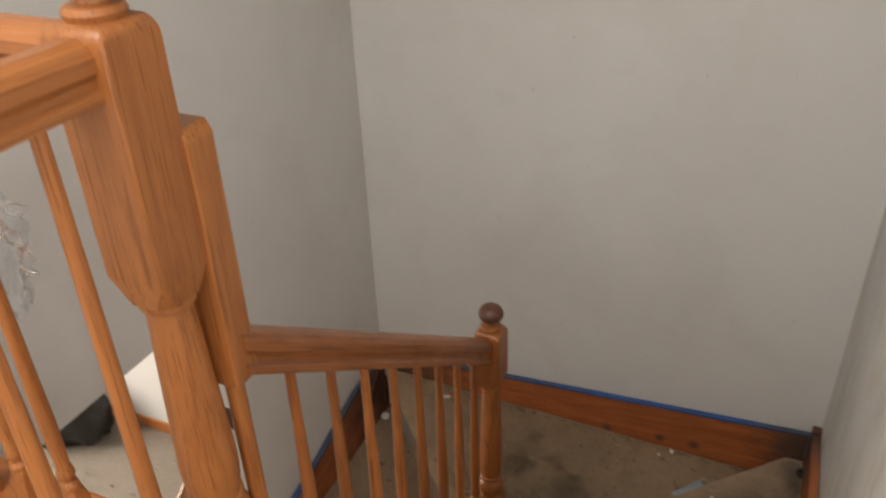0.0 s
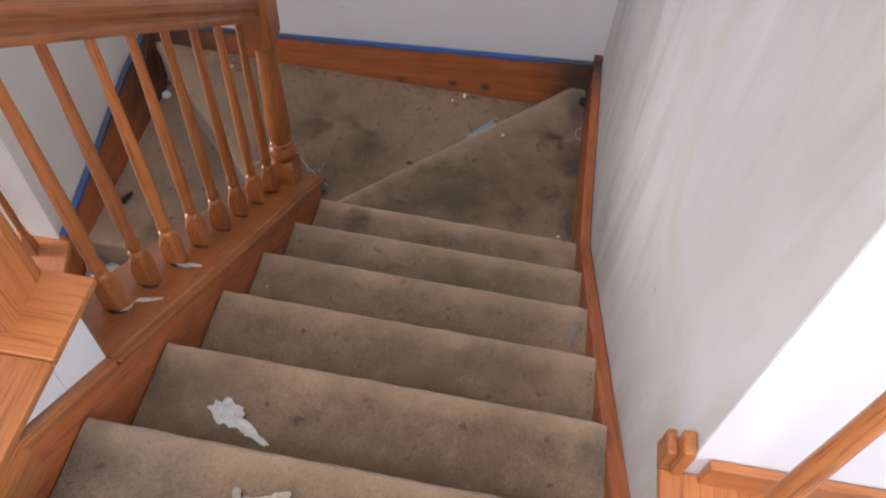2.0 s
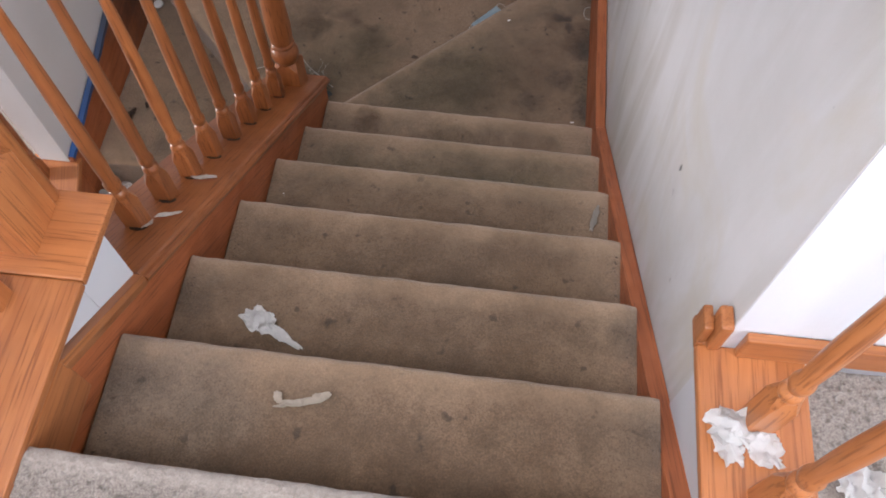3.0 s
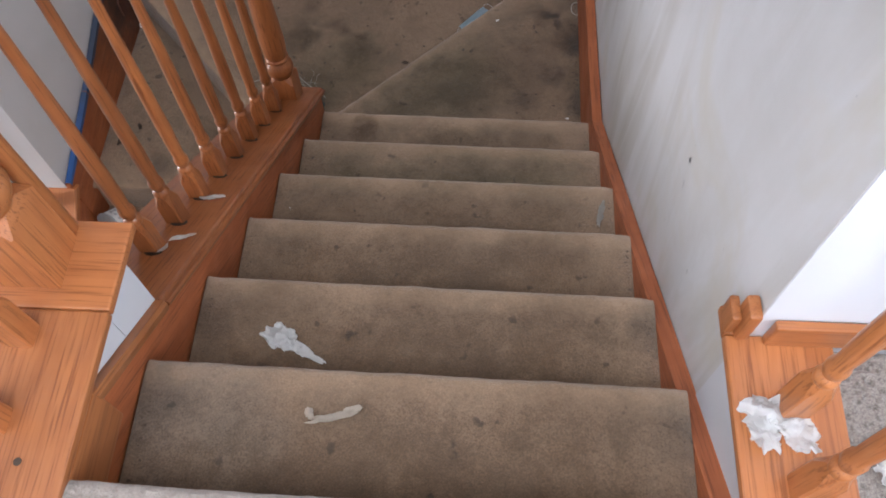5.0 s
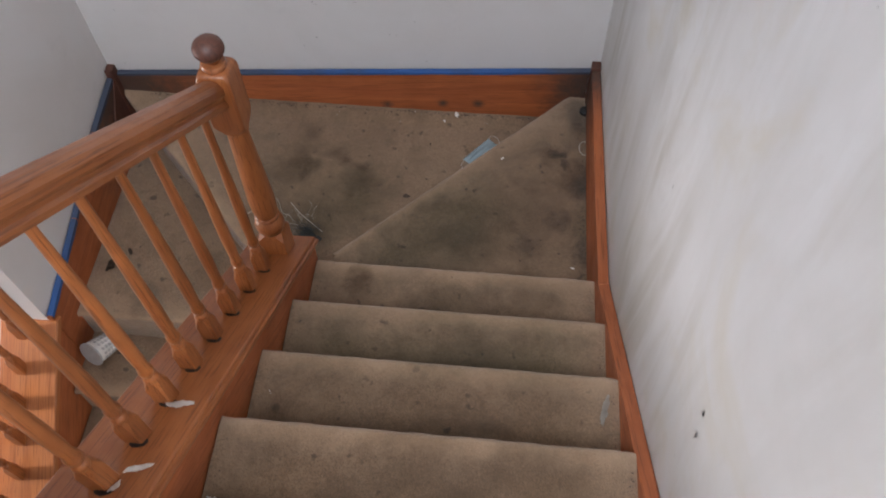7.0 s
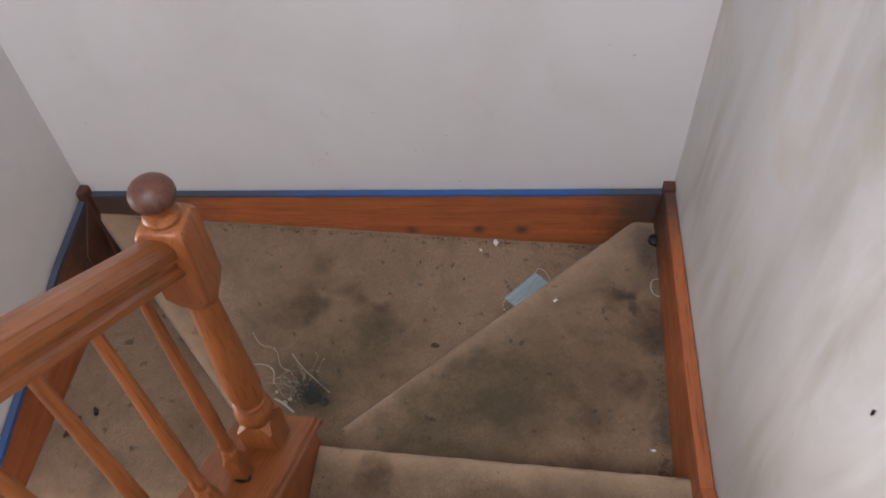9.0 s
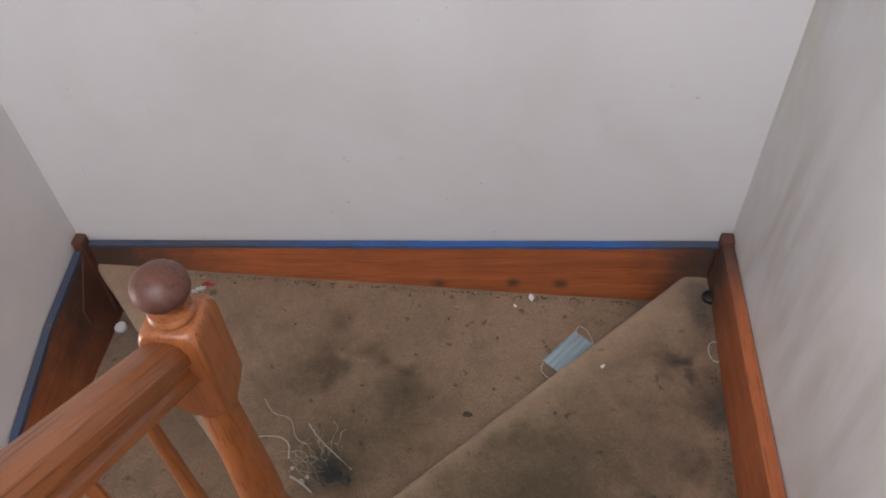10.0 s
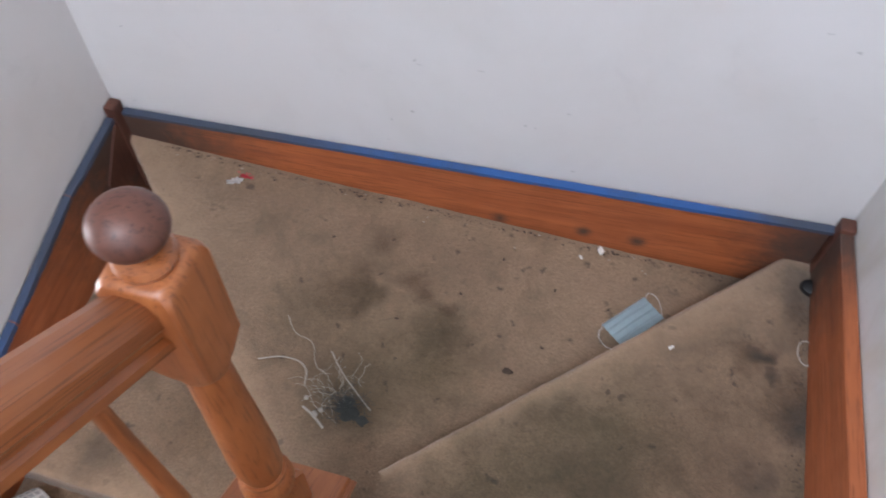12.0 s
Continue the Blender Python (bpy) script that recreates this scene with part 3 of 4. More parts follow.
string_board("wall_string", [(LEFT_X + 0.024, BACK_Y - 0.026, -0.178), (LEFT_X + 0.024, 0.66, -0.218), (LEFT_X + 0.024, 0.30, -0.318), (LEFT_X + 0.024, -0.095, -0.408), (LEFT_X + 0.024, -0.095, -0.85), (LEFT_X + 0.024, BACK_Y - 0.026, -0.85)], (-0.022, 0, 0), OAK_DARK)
part("corner_block", block(right_x(1) - 0.038, right_x(1) - 0.001, BACK_Y - 0.045, BACK_Y - 0.004, -0.3, 0.010, 0.006), OAK_WORN_SHADE, stair, "dark corner block")
part("corner_block", block(LEFT_X + 0.001, LEFT_X + 0.036, BACK_Y - 0.05, BACK_Y - 0.004, -0.5, -0.142, 0.006), OAK_WORN_SHADE, stair, "dark corner block")
# dark wedge added where the corner lies in shade
part("corner_block", prism([(LEFT_X + 0.020, 0.935, -0.185), (LEFT_X + 0.020, 0.80, -0.33), (LEFT_X + 0.020, 0.80, -0.4), (LEFT_X + 0.020, 0.935, -0.4)], (0.010, 0, 0)), OAK_WORN_SHADE, stair, "dark wedge set in for the corner's shade")

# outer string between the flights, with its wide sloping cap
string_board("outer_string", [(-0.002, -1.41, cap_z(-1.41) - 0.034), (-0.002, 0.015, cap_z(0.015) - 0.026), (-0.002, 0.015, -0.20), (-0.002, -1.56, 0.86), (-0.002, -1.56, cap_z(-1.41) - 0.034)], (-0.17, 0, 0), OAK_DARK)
CAP_PROFILE = [(-0.192, -0.026), (-0.006, -0.036), (0.001, -0.033), (0.002, -0.024), (0.006, -0.021), (0.012, -0.017), (0.014, -0.010), (0.011, -0.005), (0.004, -0.0045), (0.002, 0.001), (-0.002, 0.004), (-0.188, 0.004), (-0.192, 0.0)]
bm, m = sweep(CAP_PROFILE, (0, 0.03, cap_z(0.03)), (0, -1.173, cap_z(-1.173)), cut0=SLOPE, cut1=SLOPE)
part("string_cap", bm, OAK_STAIR_DIM, stair, "", m)
TRIM_PROFILE = [(-0.016, -0.03), (0.006, -0.03), (0.011, -0.01), (0.009, 0.002), (-0.016, 0.004)]
bm, m = sweep(TRIM_PROFILE, (0, -1.175, cap_z(-1.175)), (0, -1.40, cap_z(-1.40)), cut0=SLOPE, cut1=SLOPE)
part("string_trim", bm, OAK, stair, "", m)
# lower outer string and its cap
lz = lambda y: -0.43 - SLOPE * -(y + 0.095)
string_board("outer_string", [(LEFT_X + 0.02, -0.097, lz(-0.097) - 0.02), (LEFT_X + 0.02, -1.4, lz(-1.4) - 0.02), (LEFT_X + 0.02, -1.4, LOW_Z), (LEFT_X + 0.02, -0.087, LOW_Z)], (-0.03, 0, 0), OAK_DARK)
bm, m = sweep([(-0.115, -0.024), (0.115, -0.024), (0.115, 0.0), (0.11, 0.004), (-0.11, 0.004), (-0.115, 0.0)], (LEFT_X - 0.075, -1.4, lz(-1.4)), (LEFT_X - 0.075, -0.097, lz(-0.097)), cut0=-SLOPE, cut1=-SLOPE)
part("string_cap", bm, OAK, stair, "", m)

# masking tape over the ledges of the strings
def tape_strip(a, b, wall, height, mat, label):
    """A strip from a to b on a string's top front edge, folded back over the ledge towards the wall."""
    a, b, wall = Vector(a), Vector(b), Vector(wall)
    bm = bmesh.new()
    n = 40
    rows = [[], [], []]
    for i in range(n + 1):
        p = a.lerp(b, i / n)
        w = 0.0012 * noise.noise(p * 31.0)
        for row, q in zip(rows, (p + wall, p, p - Vector((0, 0, height * (1 + 0.28 * noise.noise(p * 17.0)))))):
            row.append(bm.verts.new(q + Vector((0, 0, w))))
    for lo, hi in zip(rows, rows[1:]):
        for i in range(n):
            bm.faces.new((lo[i], lo[i + 1], hi[i + 1], hi[i]))
    return solo("masking_tape", bm, mat, label=label, category="tape", group="masking tape on the strings")


def back_top(x):
    return (x, BACK_Y - 0.0265 + 0.004 * (x + 1.06) / 2.04, -0.101 + 0.0715 * x)


tape_strip(back_top(-1.055), back_top(0.935), (0, 0.021, 0.002), 0.012, TAPE, "blue masking tape along oak string, dust and painted shade in corners")
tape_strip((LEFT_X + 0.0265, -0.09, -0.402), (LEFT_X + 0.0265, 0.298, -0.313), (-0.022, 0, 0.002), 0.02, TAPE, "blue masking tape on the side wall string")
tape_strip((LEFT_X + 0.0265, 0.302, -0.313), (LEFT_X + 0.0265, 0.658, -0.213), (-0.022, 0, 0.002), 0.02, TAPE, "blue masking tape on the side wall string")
tape_strip((LEFT_X + 0.0265, 0.662, -0.213), (LEFT_X + 0.0265, 0.93, -0.177), (-0.022, 0, 0.002), 0.02, TAPE, "masking tape on the wall string, greyed by dust and painted shade")

# upper hall carpet
hall = tread((-0.004, -1.95, FLOOR_Z), (0.925, -1.95, FLOOR_Z), (0.0, -1.523, FLOOR_Z), (0.923, -1.538, FLOOR_Z - 0.004), RISE, 250, 120, 0.0042, 0.0, 150.0)
solo("carpet_stair_head", hall, CARPET_FLOOR, smooth=True, kind="structure", label="grey-beige cut-pile carpet at the stair head", category="carpet")
rows = [[(1.086 + 2.10 * (i / 220) ** 1.5, -1.289 - 3.69 * (j / 200) ** 1.7, FLOOR_Z) for i in range(221)] for j in range(201)]
solo("carpet_hall", smooth_grid(rows, 0.005, 130.0), CARPET_FLOOR, smooth=True, kind="structure", label="grey-beige cut-pile carpet of the upper hall", category="carpet")
rows = [[(LEFT_X + 0.90 * i / 40, -1.29 - 3.7 * j / 80, FLOOR_Z) for i in range(41)] for j in range(81)]
solo("carpet_hall_west", smooth_grid(rows, 0.002), CARPET_FLOOR, smooth=True, kind="structure", label="grey-beige carpet beside the stairwell", category="carpet")
rows = [[(-0.2 + 1.29 * i / 40, -1.93 - 3.06 * j / 60, FLOOR_Z - 0.002) for i in range(41)] for j in range(61)]
solo("carpet_hall_south", smooth_grid(rows, 0.001), CARPET_FLOOR, smooth=True, kind="structure", label="grey-beige carpet of the hall", category="carpet")

# oak curbs round the opening
CAP_TOP = FLOOR_Z + 0.015
curb = thing("landing_curb", (-0.09, -1.2, FLOOR_Z), "honey oak curb boards capping the landing edge", "trim")
part("curb_board", box(1.075, 0.155, 0.019, 0.004), OAK, curb, "", pose(-0.5285, -1.1985, CAP_TOP - 0.0095))
part("curb_board", box(2.12, 0.2, 0.019, 0.004), OAK, curb, "", pose(-0.091, -1.2775 - 1.06, CAP_TOP - 0.0095, 0, 0, 90))
part("fascia", box(0.17, 0.016, 0.12, 0.003), OAK, curb, "", pose(0.0, -1.48, CAP_TOP - 0.080, 0, 0, 90))
curb_e = thing("hall_curb", (0.98, -1.6, FLOOR_Z), "honey oak curb board along the hall side of the stairs", "trim")
part("curb_board", box(2.1, 0.155, 0.019, 0.004), OAK, curb_e, "", pose(1.0085, -1.273 - 1.05, CAP_TOP - 0.0095, 0, 0, 90))
bm = box(2.18, 0.015, 0.062, 0.004)
bs = solo("baseboard_hall", bm, OAK, pose(2.075, -1.281, CAP_TOP + 0.031), kind="structure", label="low oak baseboard on the hall wall", category="baseboard")
part("curb_board", block(0.931, 0.9625, -1.2725, -1.226, CAP_TOP - 0.019, CAP_TOP, 0.003), OAK_UP, curb_e)
part("baseboard_end", block(0.944, 0.9625, -1.282, -1.244, CAP_TOP, CAP_TOP + 0.080, 0.005), OAK_UP, curb_e)
part("shoe_end", block(0.929, 0.9435, -1.272, -1.232, CAP_TOP, CAP_TOP + 0.052, 0.005), OAK_UP, curb_e)


# ---------- balustrades ----------
def chamfered_post(half, z0, z1, chamfer_lo, chamfer_hi, rounded=False):
    """A square block whose ends run down to an octagon."""
    bm = bmesh.new()

    def ring(z, h, c):
        return [bm.verts.new(p) for p in ((h, -h + c, z), (h, h - c, z), (h - c, h, z), (-h + c, h, z), (-h, h - c, z), (-h, -h + c, z), (-h + c, -h, z), (h - c, -h, z))]
    e = 0.003
    rings = []
    if chamfer_lo:
        rings.append(ring(z0, half * 0.86, half * 0.42))
        rings.append(ring(z0 + chamfer_lo, half, e))
    else:
        rings.append(ring(z0, half, e))
    if rounded:
        for a in (0, 22, 45, 68, 90):
            k = 1 - math.cos(radians(a))
            rings.append(ring(z1 - chamfer_hi * (1 - math.sin(radians(a))), half * (1 - 0.24 * k), e + half * 0.22 * k))
    elif chamfer_hi:
        rings.append(ring(z1 - chamfer_hi, half, e))
        rings.append(ring(z1, half * 0.80, half * 0.42))
    else:
        rings.append(ring(z1, half, e))
    for a, b in zip(rings, rings[1:]):
        for i in range(8):
            bm.faces.new((a[i], a[(i + 1) % 8], b[(i + 1) % 8], b[i]))
    bm.faces.new(rings[0][::-1])
    bm.faces.new(rings[-1])
    return bm


def baluster_mesh(length, foot, wood):
    """Square foot with clipped shoulders, then a collar and a slim tapering round shaft."""
    bm = chamfered_post(0.0195, -0.03, foot, 0, 0.03)
    prof = [(0.0155, foot - 0.004), (0.0175, foot + 0.006), (0.0165, foot + 0.014), (0.0115, foot + 0.020), (0.0115, foot + 0.026), (0.0160, foot + 0.034),
            (0.0160, foot + 0.046), (0.0125, foot + 0.055), (0.0140, foot + 0.10), (0.0148, foot + 0.16), (0.0130, foot + 0.30), (0.0102, length - 0.12), (0.0092, length + 0.02)]
    lathe(prof, 14, bm)
    return mesh_of("baluster", bm, wood, True)


BAL_SLOPE = baluster_mesh(0.675, 0.105, OAK_STAIR_UP_DIM)
BAL_LEVEL = baluster_mesh(0.918, 0.12, OAK_UP)
BAL_LOW = baluster_mesh(0.62, 0.105, OAK_STAIR_UP_DIM)


def newel(parent, place, base_h, shaft_h, block_h, half, dark_knob, wood=None, chamfer=0.045, shape=1.0):
    """Newel post: square base, turned shaft, square head and turned knob."""
    x, y, z = place
    wood = wood or OAK_UP
    head0 = base_h + shaft_h
    top = head0 + block_h
    post = part("newel_post", chamfered_post(half, -0.08, base_h, 0, 0.02), wood, parent, "honey oak newel post", pose(x, y, z), True)
    r = half
    prof = [(r * 0.84, base_h - 0.004), (r * 0.84, base_h + 0.004), (r * 1.0, base_h + 0.014), (r * 1.10, base_h + 0.030), (r * 1.08, base_h + 0.044), (r * 0.94, base_h + 0.058), (r * 0.78, base_h + 0.066),
            (r * 0.90, base_h + 0.071), (r * 0.92, base_h + 0.080), (r * 0.82, base_h + 0.086), (r * 0.92, base_h + 0.115), (r * 0.96, base_h + 0.15), (r * 0.90, base_h + 0.22), (r * 0.70, head0 - 0.03),
            (r * 0.68, head0 - 0.018), (r * 0.82, head0 - 0.012), (r * 0.84, head0 - 0.004), (r * 0.80, head0 + 0.006)]
    part("turned_shaft", lathe(prof, 24), wood, post, "", pose(x, y, z), True)
    part("newel_head", chamfered_post(half, head0, top, chamfer, 0.026, True), wood, post, "", pose(x, y, z), True)
    k = shape
    prof = [(r * 0.70, top - 0.002), (r * 0.78, top + 0.008), (r * 0.70, top + 0.015), (r * 0.42, top + 0.018), (r * 0.40, top + 0.026)]
    part("knob_collar", lathe(prof, 24), wood, post, "", pose(x, y, z), True)
    c, kr = top + 0.026 + r * 0.72 * k, r * 0.92
    prof = [(max(kr * math.cos(a), 0.001), c + kr * 0.80 * k * math.sin(a)) for a in (radians(-64 + 154 * i / 14) for i in range(15))]
    part("newel_knob", lathe(prof, 24), OAK_WORN_SHADE if dark_knob else wood, post, "dark, worn turned knob" if dark_knob else "turned knob", pose(x, y, z), True)
    return post


# sloping balustrade between the flights
bal = thing("stair_balustrade", (-0.09, -0.6, 0.2), "honey oak stair balustrade with turned balusters on the sloping cap", "balustrade")
newel(bal, (-0.086, -0.066, cap_z(-0.066)), 0.12, 0.475, 0.205, 0.0405, True, OAK_STAIR_UP_DIM, 0.03)


def rail_z(y):
    return 0.845 - 0.738 * (y + 0.09)


bm, m = sweep(RAIL, (-0.095, -0.085, rail_z(-0.085)), (-0.095, -1.13, rail_z(-1.13)), cut0=0.73, cut1=0.73)
part("handrail", bm, OAK_STAIR_DIM, bal, "", m)
bm = bmesh.new()
prism([(-0.031, 0.0, 0.0), (0.031, 0.0, 0.0), (0.031, 0.0, 0.395), (0.022, 0.0, 0.412), (-0.022, 0.0, 0.412), (-0.031, 0.0, 0.395)], (0, -0.052, 0), bm, 0.004)
part("gooseneck", bm, OAK_UP, bal, "upright oak rail piece against the post", pose(-0.100, -1.104, 1.602))
for i in range(8):
    y = -0.196 - 0.116 * i
    part("baluster", BAL_SLOPE, None, bal, "", pose(-0.090, y, cap_z(y) + 0.004))
    # black disc laid in for the shadow in the gap at each foot
    part("foot_gap_shade", lathe([(0.0185, 0.0), (0.018, 0.0006), (0.012, 0.0012)], 12), BLACK, bal, "black disc for the shadow in the baluster foot gap", pose(-0.081, y - 0.016, cap_z(y - 0.016) + 0.0045, -36.2, 0, 0))
part("baluster", lathe([(0.0165, -0.02), (0.0165, 0.02), (0.0155, 0.2), (0.0145, 0.49)], 10), OAK_UP, bal, "plain tapering oak baluster", pose(-0.093, -1.137, CAP_TOP), True)

# level balustrade of the landing
land = thing("landing_balustrade", (-0.1, -1.9, FLOOR_Z), "honey oak landing balustrade with corner newel", "balustrade")
newel(land, (-0.122, -1.196, CAP_TOP), 0.17, 0.465, 0.37, 0.047, False)
newel(land, (-0.122, -3.30, CAP_TOP), 0.17, 0.465, 0.37, 0.047, False)
RAIL_LEVEL = CAP_TOP + 0.924
bm, m = sweep(RAIL, (-0.120, -1.240, RAIL_LEVEL), (-0.120, -3.26, RAIL_LEVEL))
part("handrail", bm, OAK, land, "", m)
bm, m = sweep(RAIL, (-0.161, -1.196, RAIL_LEVEL), (LEFT_X + 0.002, -1.196, RAIL_LEVEL))
part("handrail", bm, OAK, land, "", m)
for i in range(15):
    part("baluster", BAL_LEVEL, None, land, "", pose(-0.110, -1.322 - 0.13 * i, CAP_TOP))
for i in range(5):
    part("baluster", BAL_LEVEL, None, land, "", pose(-0.475 - 0.13 * i, -1.20, CAP_TOP))
part("mortise_hole", lathe([(0.009, 0.0), (0.009, 0.0006), (0.007, 0.0008)], 14), DIRT, curb, "dark empty mortise hole", pose(-0.365, -1.195, CAP_TOP))
part("mortise_hole", lathe([(0.006, 0.0), (0.006, 0.0006), (0.004, 0.0008)], 14), DIRT, curb, "dark bolt hole", pose(-0.062, -1.508, CAP_TOP))

side = thing("hall_balustrade", (0.985, -2.2, FLOOR_Z), "honey oak balustrade along the hall side", "balustrade")
bm, m = sweep(RAIL, (1.010, -1.274, RAIL_LEVEL), (1.010, -3.26, RAIL_LEVEL))
part("handrail", bm, OAK, side, "", m)
for i in range(17):
    part("baluster", BAL_LEVEL, None, side, "", pose(1.012, -1.378 - 0.114 * i, CAP_TOP))
newel(side, (1.010, -3.30, CAP_TOP), 0.17, 0.465, 0.37, 0.047, False)

low = thing("lower_balustrade", (LEFT_X - 0.1, -0.7, LOW_Z), "oak balustrade beside the lower flight", "balustrade")
for i in range(10):
    y = -0.145 - 0.112 * i
    part("baluster", BAL_LOW, None, low, "", pose(LEFT_X - 0.10, y, lz(y) + 0.004))
bm, m = sweep(RAIL, (LEFT_X - 0.10, -0.09, lz(-0.09) + 0.64), (LEFT_X - 0.10, -1.38, lz(-1.38) + 0.64), cut0=0.73, cut1=0.73)
part("handrail", bm, OAK, low, "", m)
part("rosette", lathe([(0.05, 0.0), (0.055, 0.006), (0.05, 0.016), (0.03, 0.022)], 20), OAK_WORN_SHADE, low, "round dark wall rosette", pose(LEFT_X - 0.06, -0.086, lz(-0.09) + 0.68, 90, 0, 0), True)
newel(low, (LEFT_X - 0.10, -1.42, LOW_Z), 0.25, 0.4, 0.2, 0.045, False)

# ---------- litter and marks ----------
def torn_sheet(w, h, seed, crumple=0.012, nx=18, ny=14, thick=0.0007, twist=0.0):
    """A small torn, crumpled sheet with a ragged rim, lying on z = 0."""
    bm = bmesh.new()
    off = Vector((seed * 3.7, seed * 1.3, seed * 2.1))
    grid = []
    for j in range(ny + 1):
        line = []
        for i in range(nx + 1):
            u, v = 2 * i / nx - 1, 2 * j / ny - 1
            d = Vector((u * math.sqrt(1 - v * v / 2), v * math.sqrt(1 - u * u / 2), 0))
            rag = 1 + 0.45 * noise.noise(d.normalized() * 2.3 + off) + 0.16 * noise.noise(d.normalized() * 9 + off) if d.length > 0.01 else 1
            p = Vector((d.x * w / 2 * rag, d.y * h / 2 * rag, 0))
            lift = abs(noise.noise(p * 34 + off)) + 0.6 * abs(noise.noise(p * 80 + off))
            line.append(bm.verts.new((p.x, p.y, 0.001 + crumple * lift + twist * p.x * p.y)))
        grid.append(line)
    for a, b in zip(grid, grid[1:]):
        for i in range(nx):
            bm.faces.new((a[i], a[i + 1], b[i + 1], b[i]))
    bmesh.ops.solidify(bm, geom=bm.faces[:], thickness=thick)
    return bm


def joined(*pieces):
    bm = bmesh.new()
    for b, m in pieces:
        me = bpy.data.meshes.new("piece")
        b.transform(m)
        b.to_mesh(me)
        b.free()
        bm.from_mesh(me)
        bpy.data.meshes.remove(me)
    return bm


def crumb(r, seed, flat=0.6, seg=7):
    bm = bmesh.new()
    bmesh.ops.create_icosphere(bm, subdivisions=2, radius=r)
    for v in bm.verts:
        k = 1 + 0.5 * noise.noise(v.co.normalized() * 1.7 + Vector((seed, seed * 2, 0)))
        v.co = Vector((v.co.x * k, v.co.y * k, v.co.z * k * flat))
    return bm


def fibre(points, radius):
    """A thin thread through some points."""
    cu = bpy.data.curves.new("thread", "CURVE")
    cu.dimensions, cu.bevel_depth, cu.bevel_resolution = "3D", radius, 1
    sp = cu.splines.new("BEZIER")
    sp.bezier_points.add(len(points) - 1)
    for b, p in zip(sp.bezier_points, points):
        b.co = p
        b.handle_left_type = b.handle_right_type = "AUTO"
    ob = bpy.data.objects.new("thread", cu)
    me = bpy.data.meshes.new_from_object(ob)
    bm = bmesh.new()
    bm.from_mesh(me)
    bpy.data.objects.remove(ob)
    return bm


def tread_z(k):
    return (k - 1) * RISE


# torn paper on the stairs
bm = joined((torn_sheet(0.085, 0.060, 1.0, 0.022), pose(0, 0, 0, 0, 0, -20)), (torn_sheet(0.075, 0.030, 2.4, 0.016), pose(0.055, -0.030, 0.001, 0, 0, -28)),
            (torn_sheet(0.085, 0.014, 3.1, 0.006, 16, 6), pose(0.085, -0.048, 0.003, 0, 0, -22)))
solo("paper_scrap", bm, PAPER, pose(0.175, -1.158, tread_z(5) + 0.002) @ Matrix.Diagonal((0.82, 0.82, 0.9, 1)), smooth=True, label="torn white paper scrap on a carpeted step", category="paper")
bm = joined((torn_sheet(0.085, 0.014, 5.2, 0.012, 18, 6), pose(0, 0, 0, 0, 0, 14)), (torn_sheet(0.040, 0.014, 6.0, 0.012, 10, 6), pose(0.030, 0.012, 0, 0, 0, 24)), (torn_sheet(0.014, 0.022, 7.7, 0.01, 8, 8), pose(-0.040, 0.004, 0, 0, 0, 20)))
solo("paper_scrap", bm, SOILED, pose(0.335, -1.370, tread_z(6) + 0.004), smooth=True, label="twisted strip of soiled torn paper on a carpeted step", category="paper")
solo("paper_scrap", torn_sheet(0.03, 0.036, 8.0, 0.012, 10, 10), PAPER, pose(0.03, -0.962, tread_z(4) + 0.006, 55, 0, -20), smooth=True, label="small white paper chip leaning on the string", category="paper")
bm = joined((torn_sheet(0.075, 0.055, 9.3, 0.026), pose(0, 0, 0, 0, 0, 0)), (torn_sheet(0.06, 0.045, 10.1, 0.022), pose(0.035, -0.028, 0.006, 0, 0, -35)), (torn_sheet(0.04, 0.05, 11.5, 0.02), pose(-0.012, -0.03, 0.002, 0, 0, 20)))
solo("crumpled_tissue", bm, PAPER, pose(0.978, -1.395, CAP_TOP + 0.001), smooth=True, label="crumpled white tissue on the oak curb", category="tissue")
bm = joined((torn_sheet(0.07, 0.055, 12.3, 0.026), pose(0, 0, 0)), (torn_sheet(0.045, 0.04, 13.1, 0.02), pose(0.025, -0.02, 0.006)))
solo("crumpled_tissue", bm, PAPER, pose(1.145, -1.455, FLOOR_Z + 0.003), smooth=True, label="crumpled white tissue on the hall carpet", category="tissue")
solo("plastic_sliver", torn_sheet(0.018, 0.075, 14.0, 0.008, 6, 14), FIBRE, pose(0.889, -0.622, tread_z(3) + 0.010, 8, 0, -14), smooth=True, label="pale plastic sliver at the edge of a step", category="litter")

# plaster chips on the sloping cap
tilt = -math.degrees(math.atan(SLOPE))
for x, y, w, h, turn, seed in ((-0.052, -0.800, 0.056, 0.026, 4, 15), (-0.040, -0.975, 0.055, 0.016, 22, 16), (-0.060, -1.020, 0.026, 0.018, 50, 17)):
    solo("plaster_chip", torn_sheet(w, h, seed, 0.008, 12, 6, 0.008), PLASTER, pose(x, y, cap_z(y) + 0.011, tilt, 0, turn), smooth=True, label="white plaster chip beside a baluster foot", category="plaster chip", group="plaster chips on the string cap")

# face mask half under the winder nosing
mask = thing("face_mask", (0.51, 0.78, -0.370), "pale blue pleated disposable face mask on the carpet", "face mask")
bm = bmesh.new()
rows = []
for j in range(13):
    v = j / 12 - 0.5
    rows.append([bm.verts.new((0.175 * (i / 20 - 0.5), 0.085 * v, 0.006 + 0.003 * (j % 3) * 0.6 + 0.006 * math.cos(3 * (i / 20 - 0.5)) * (1 - 4 * v * v))) for i in range(21)])
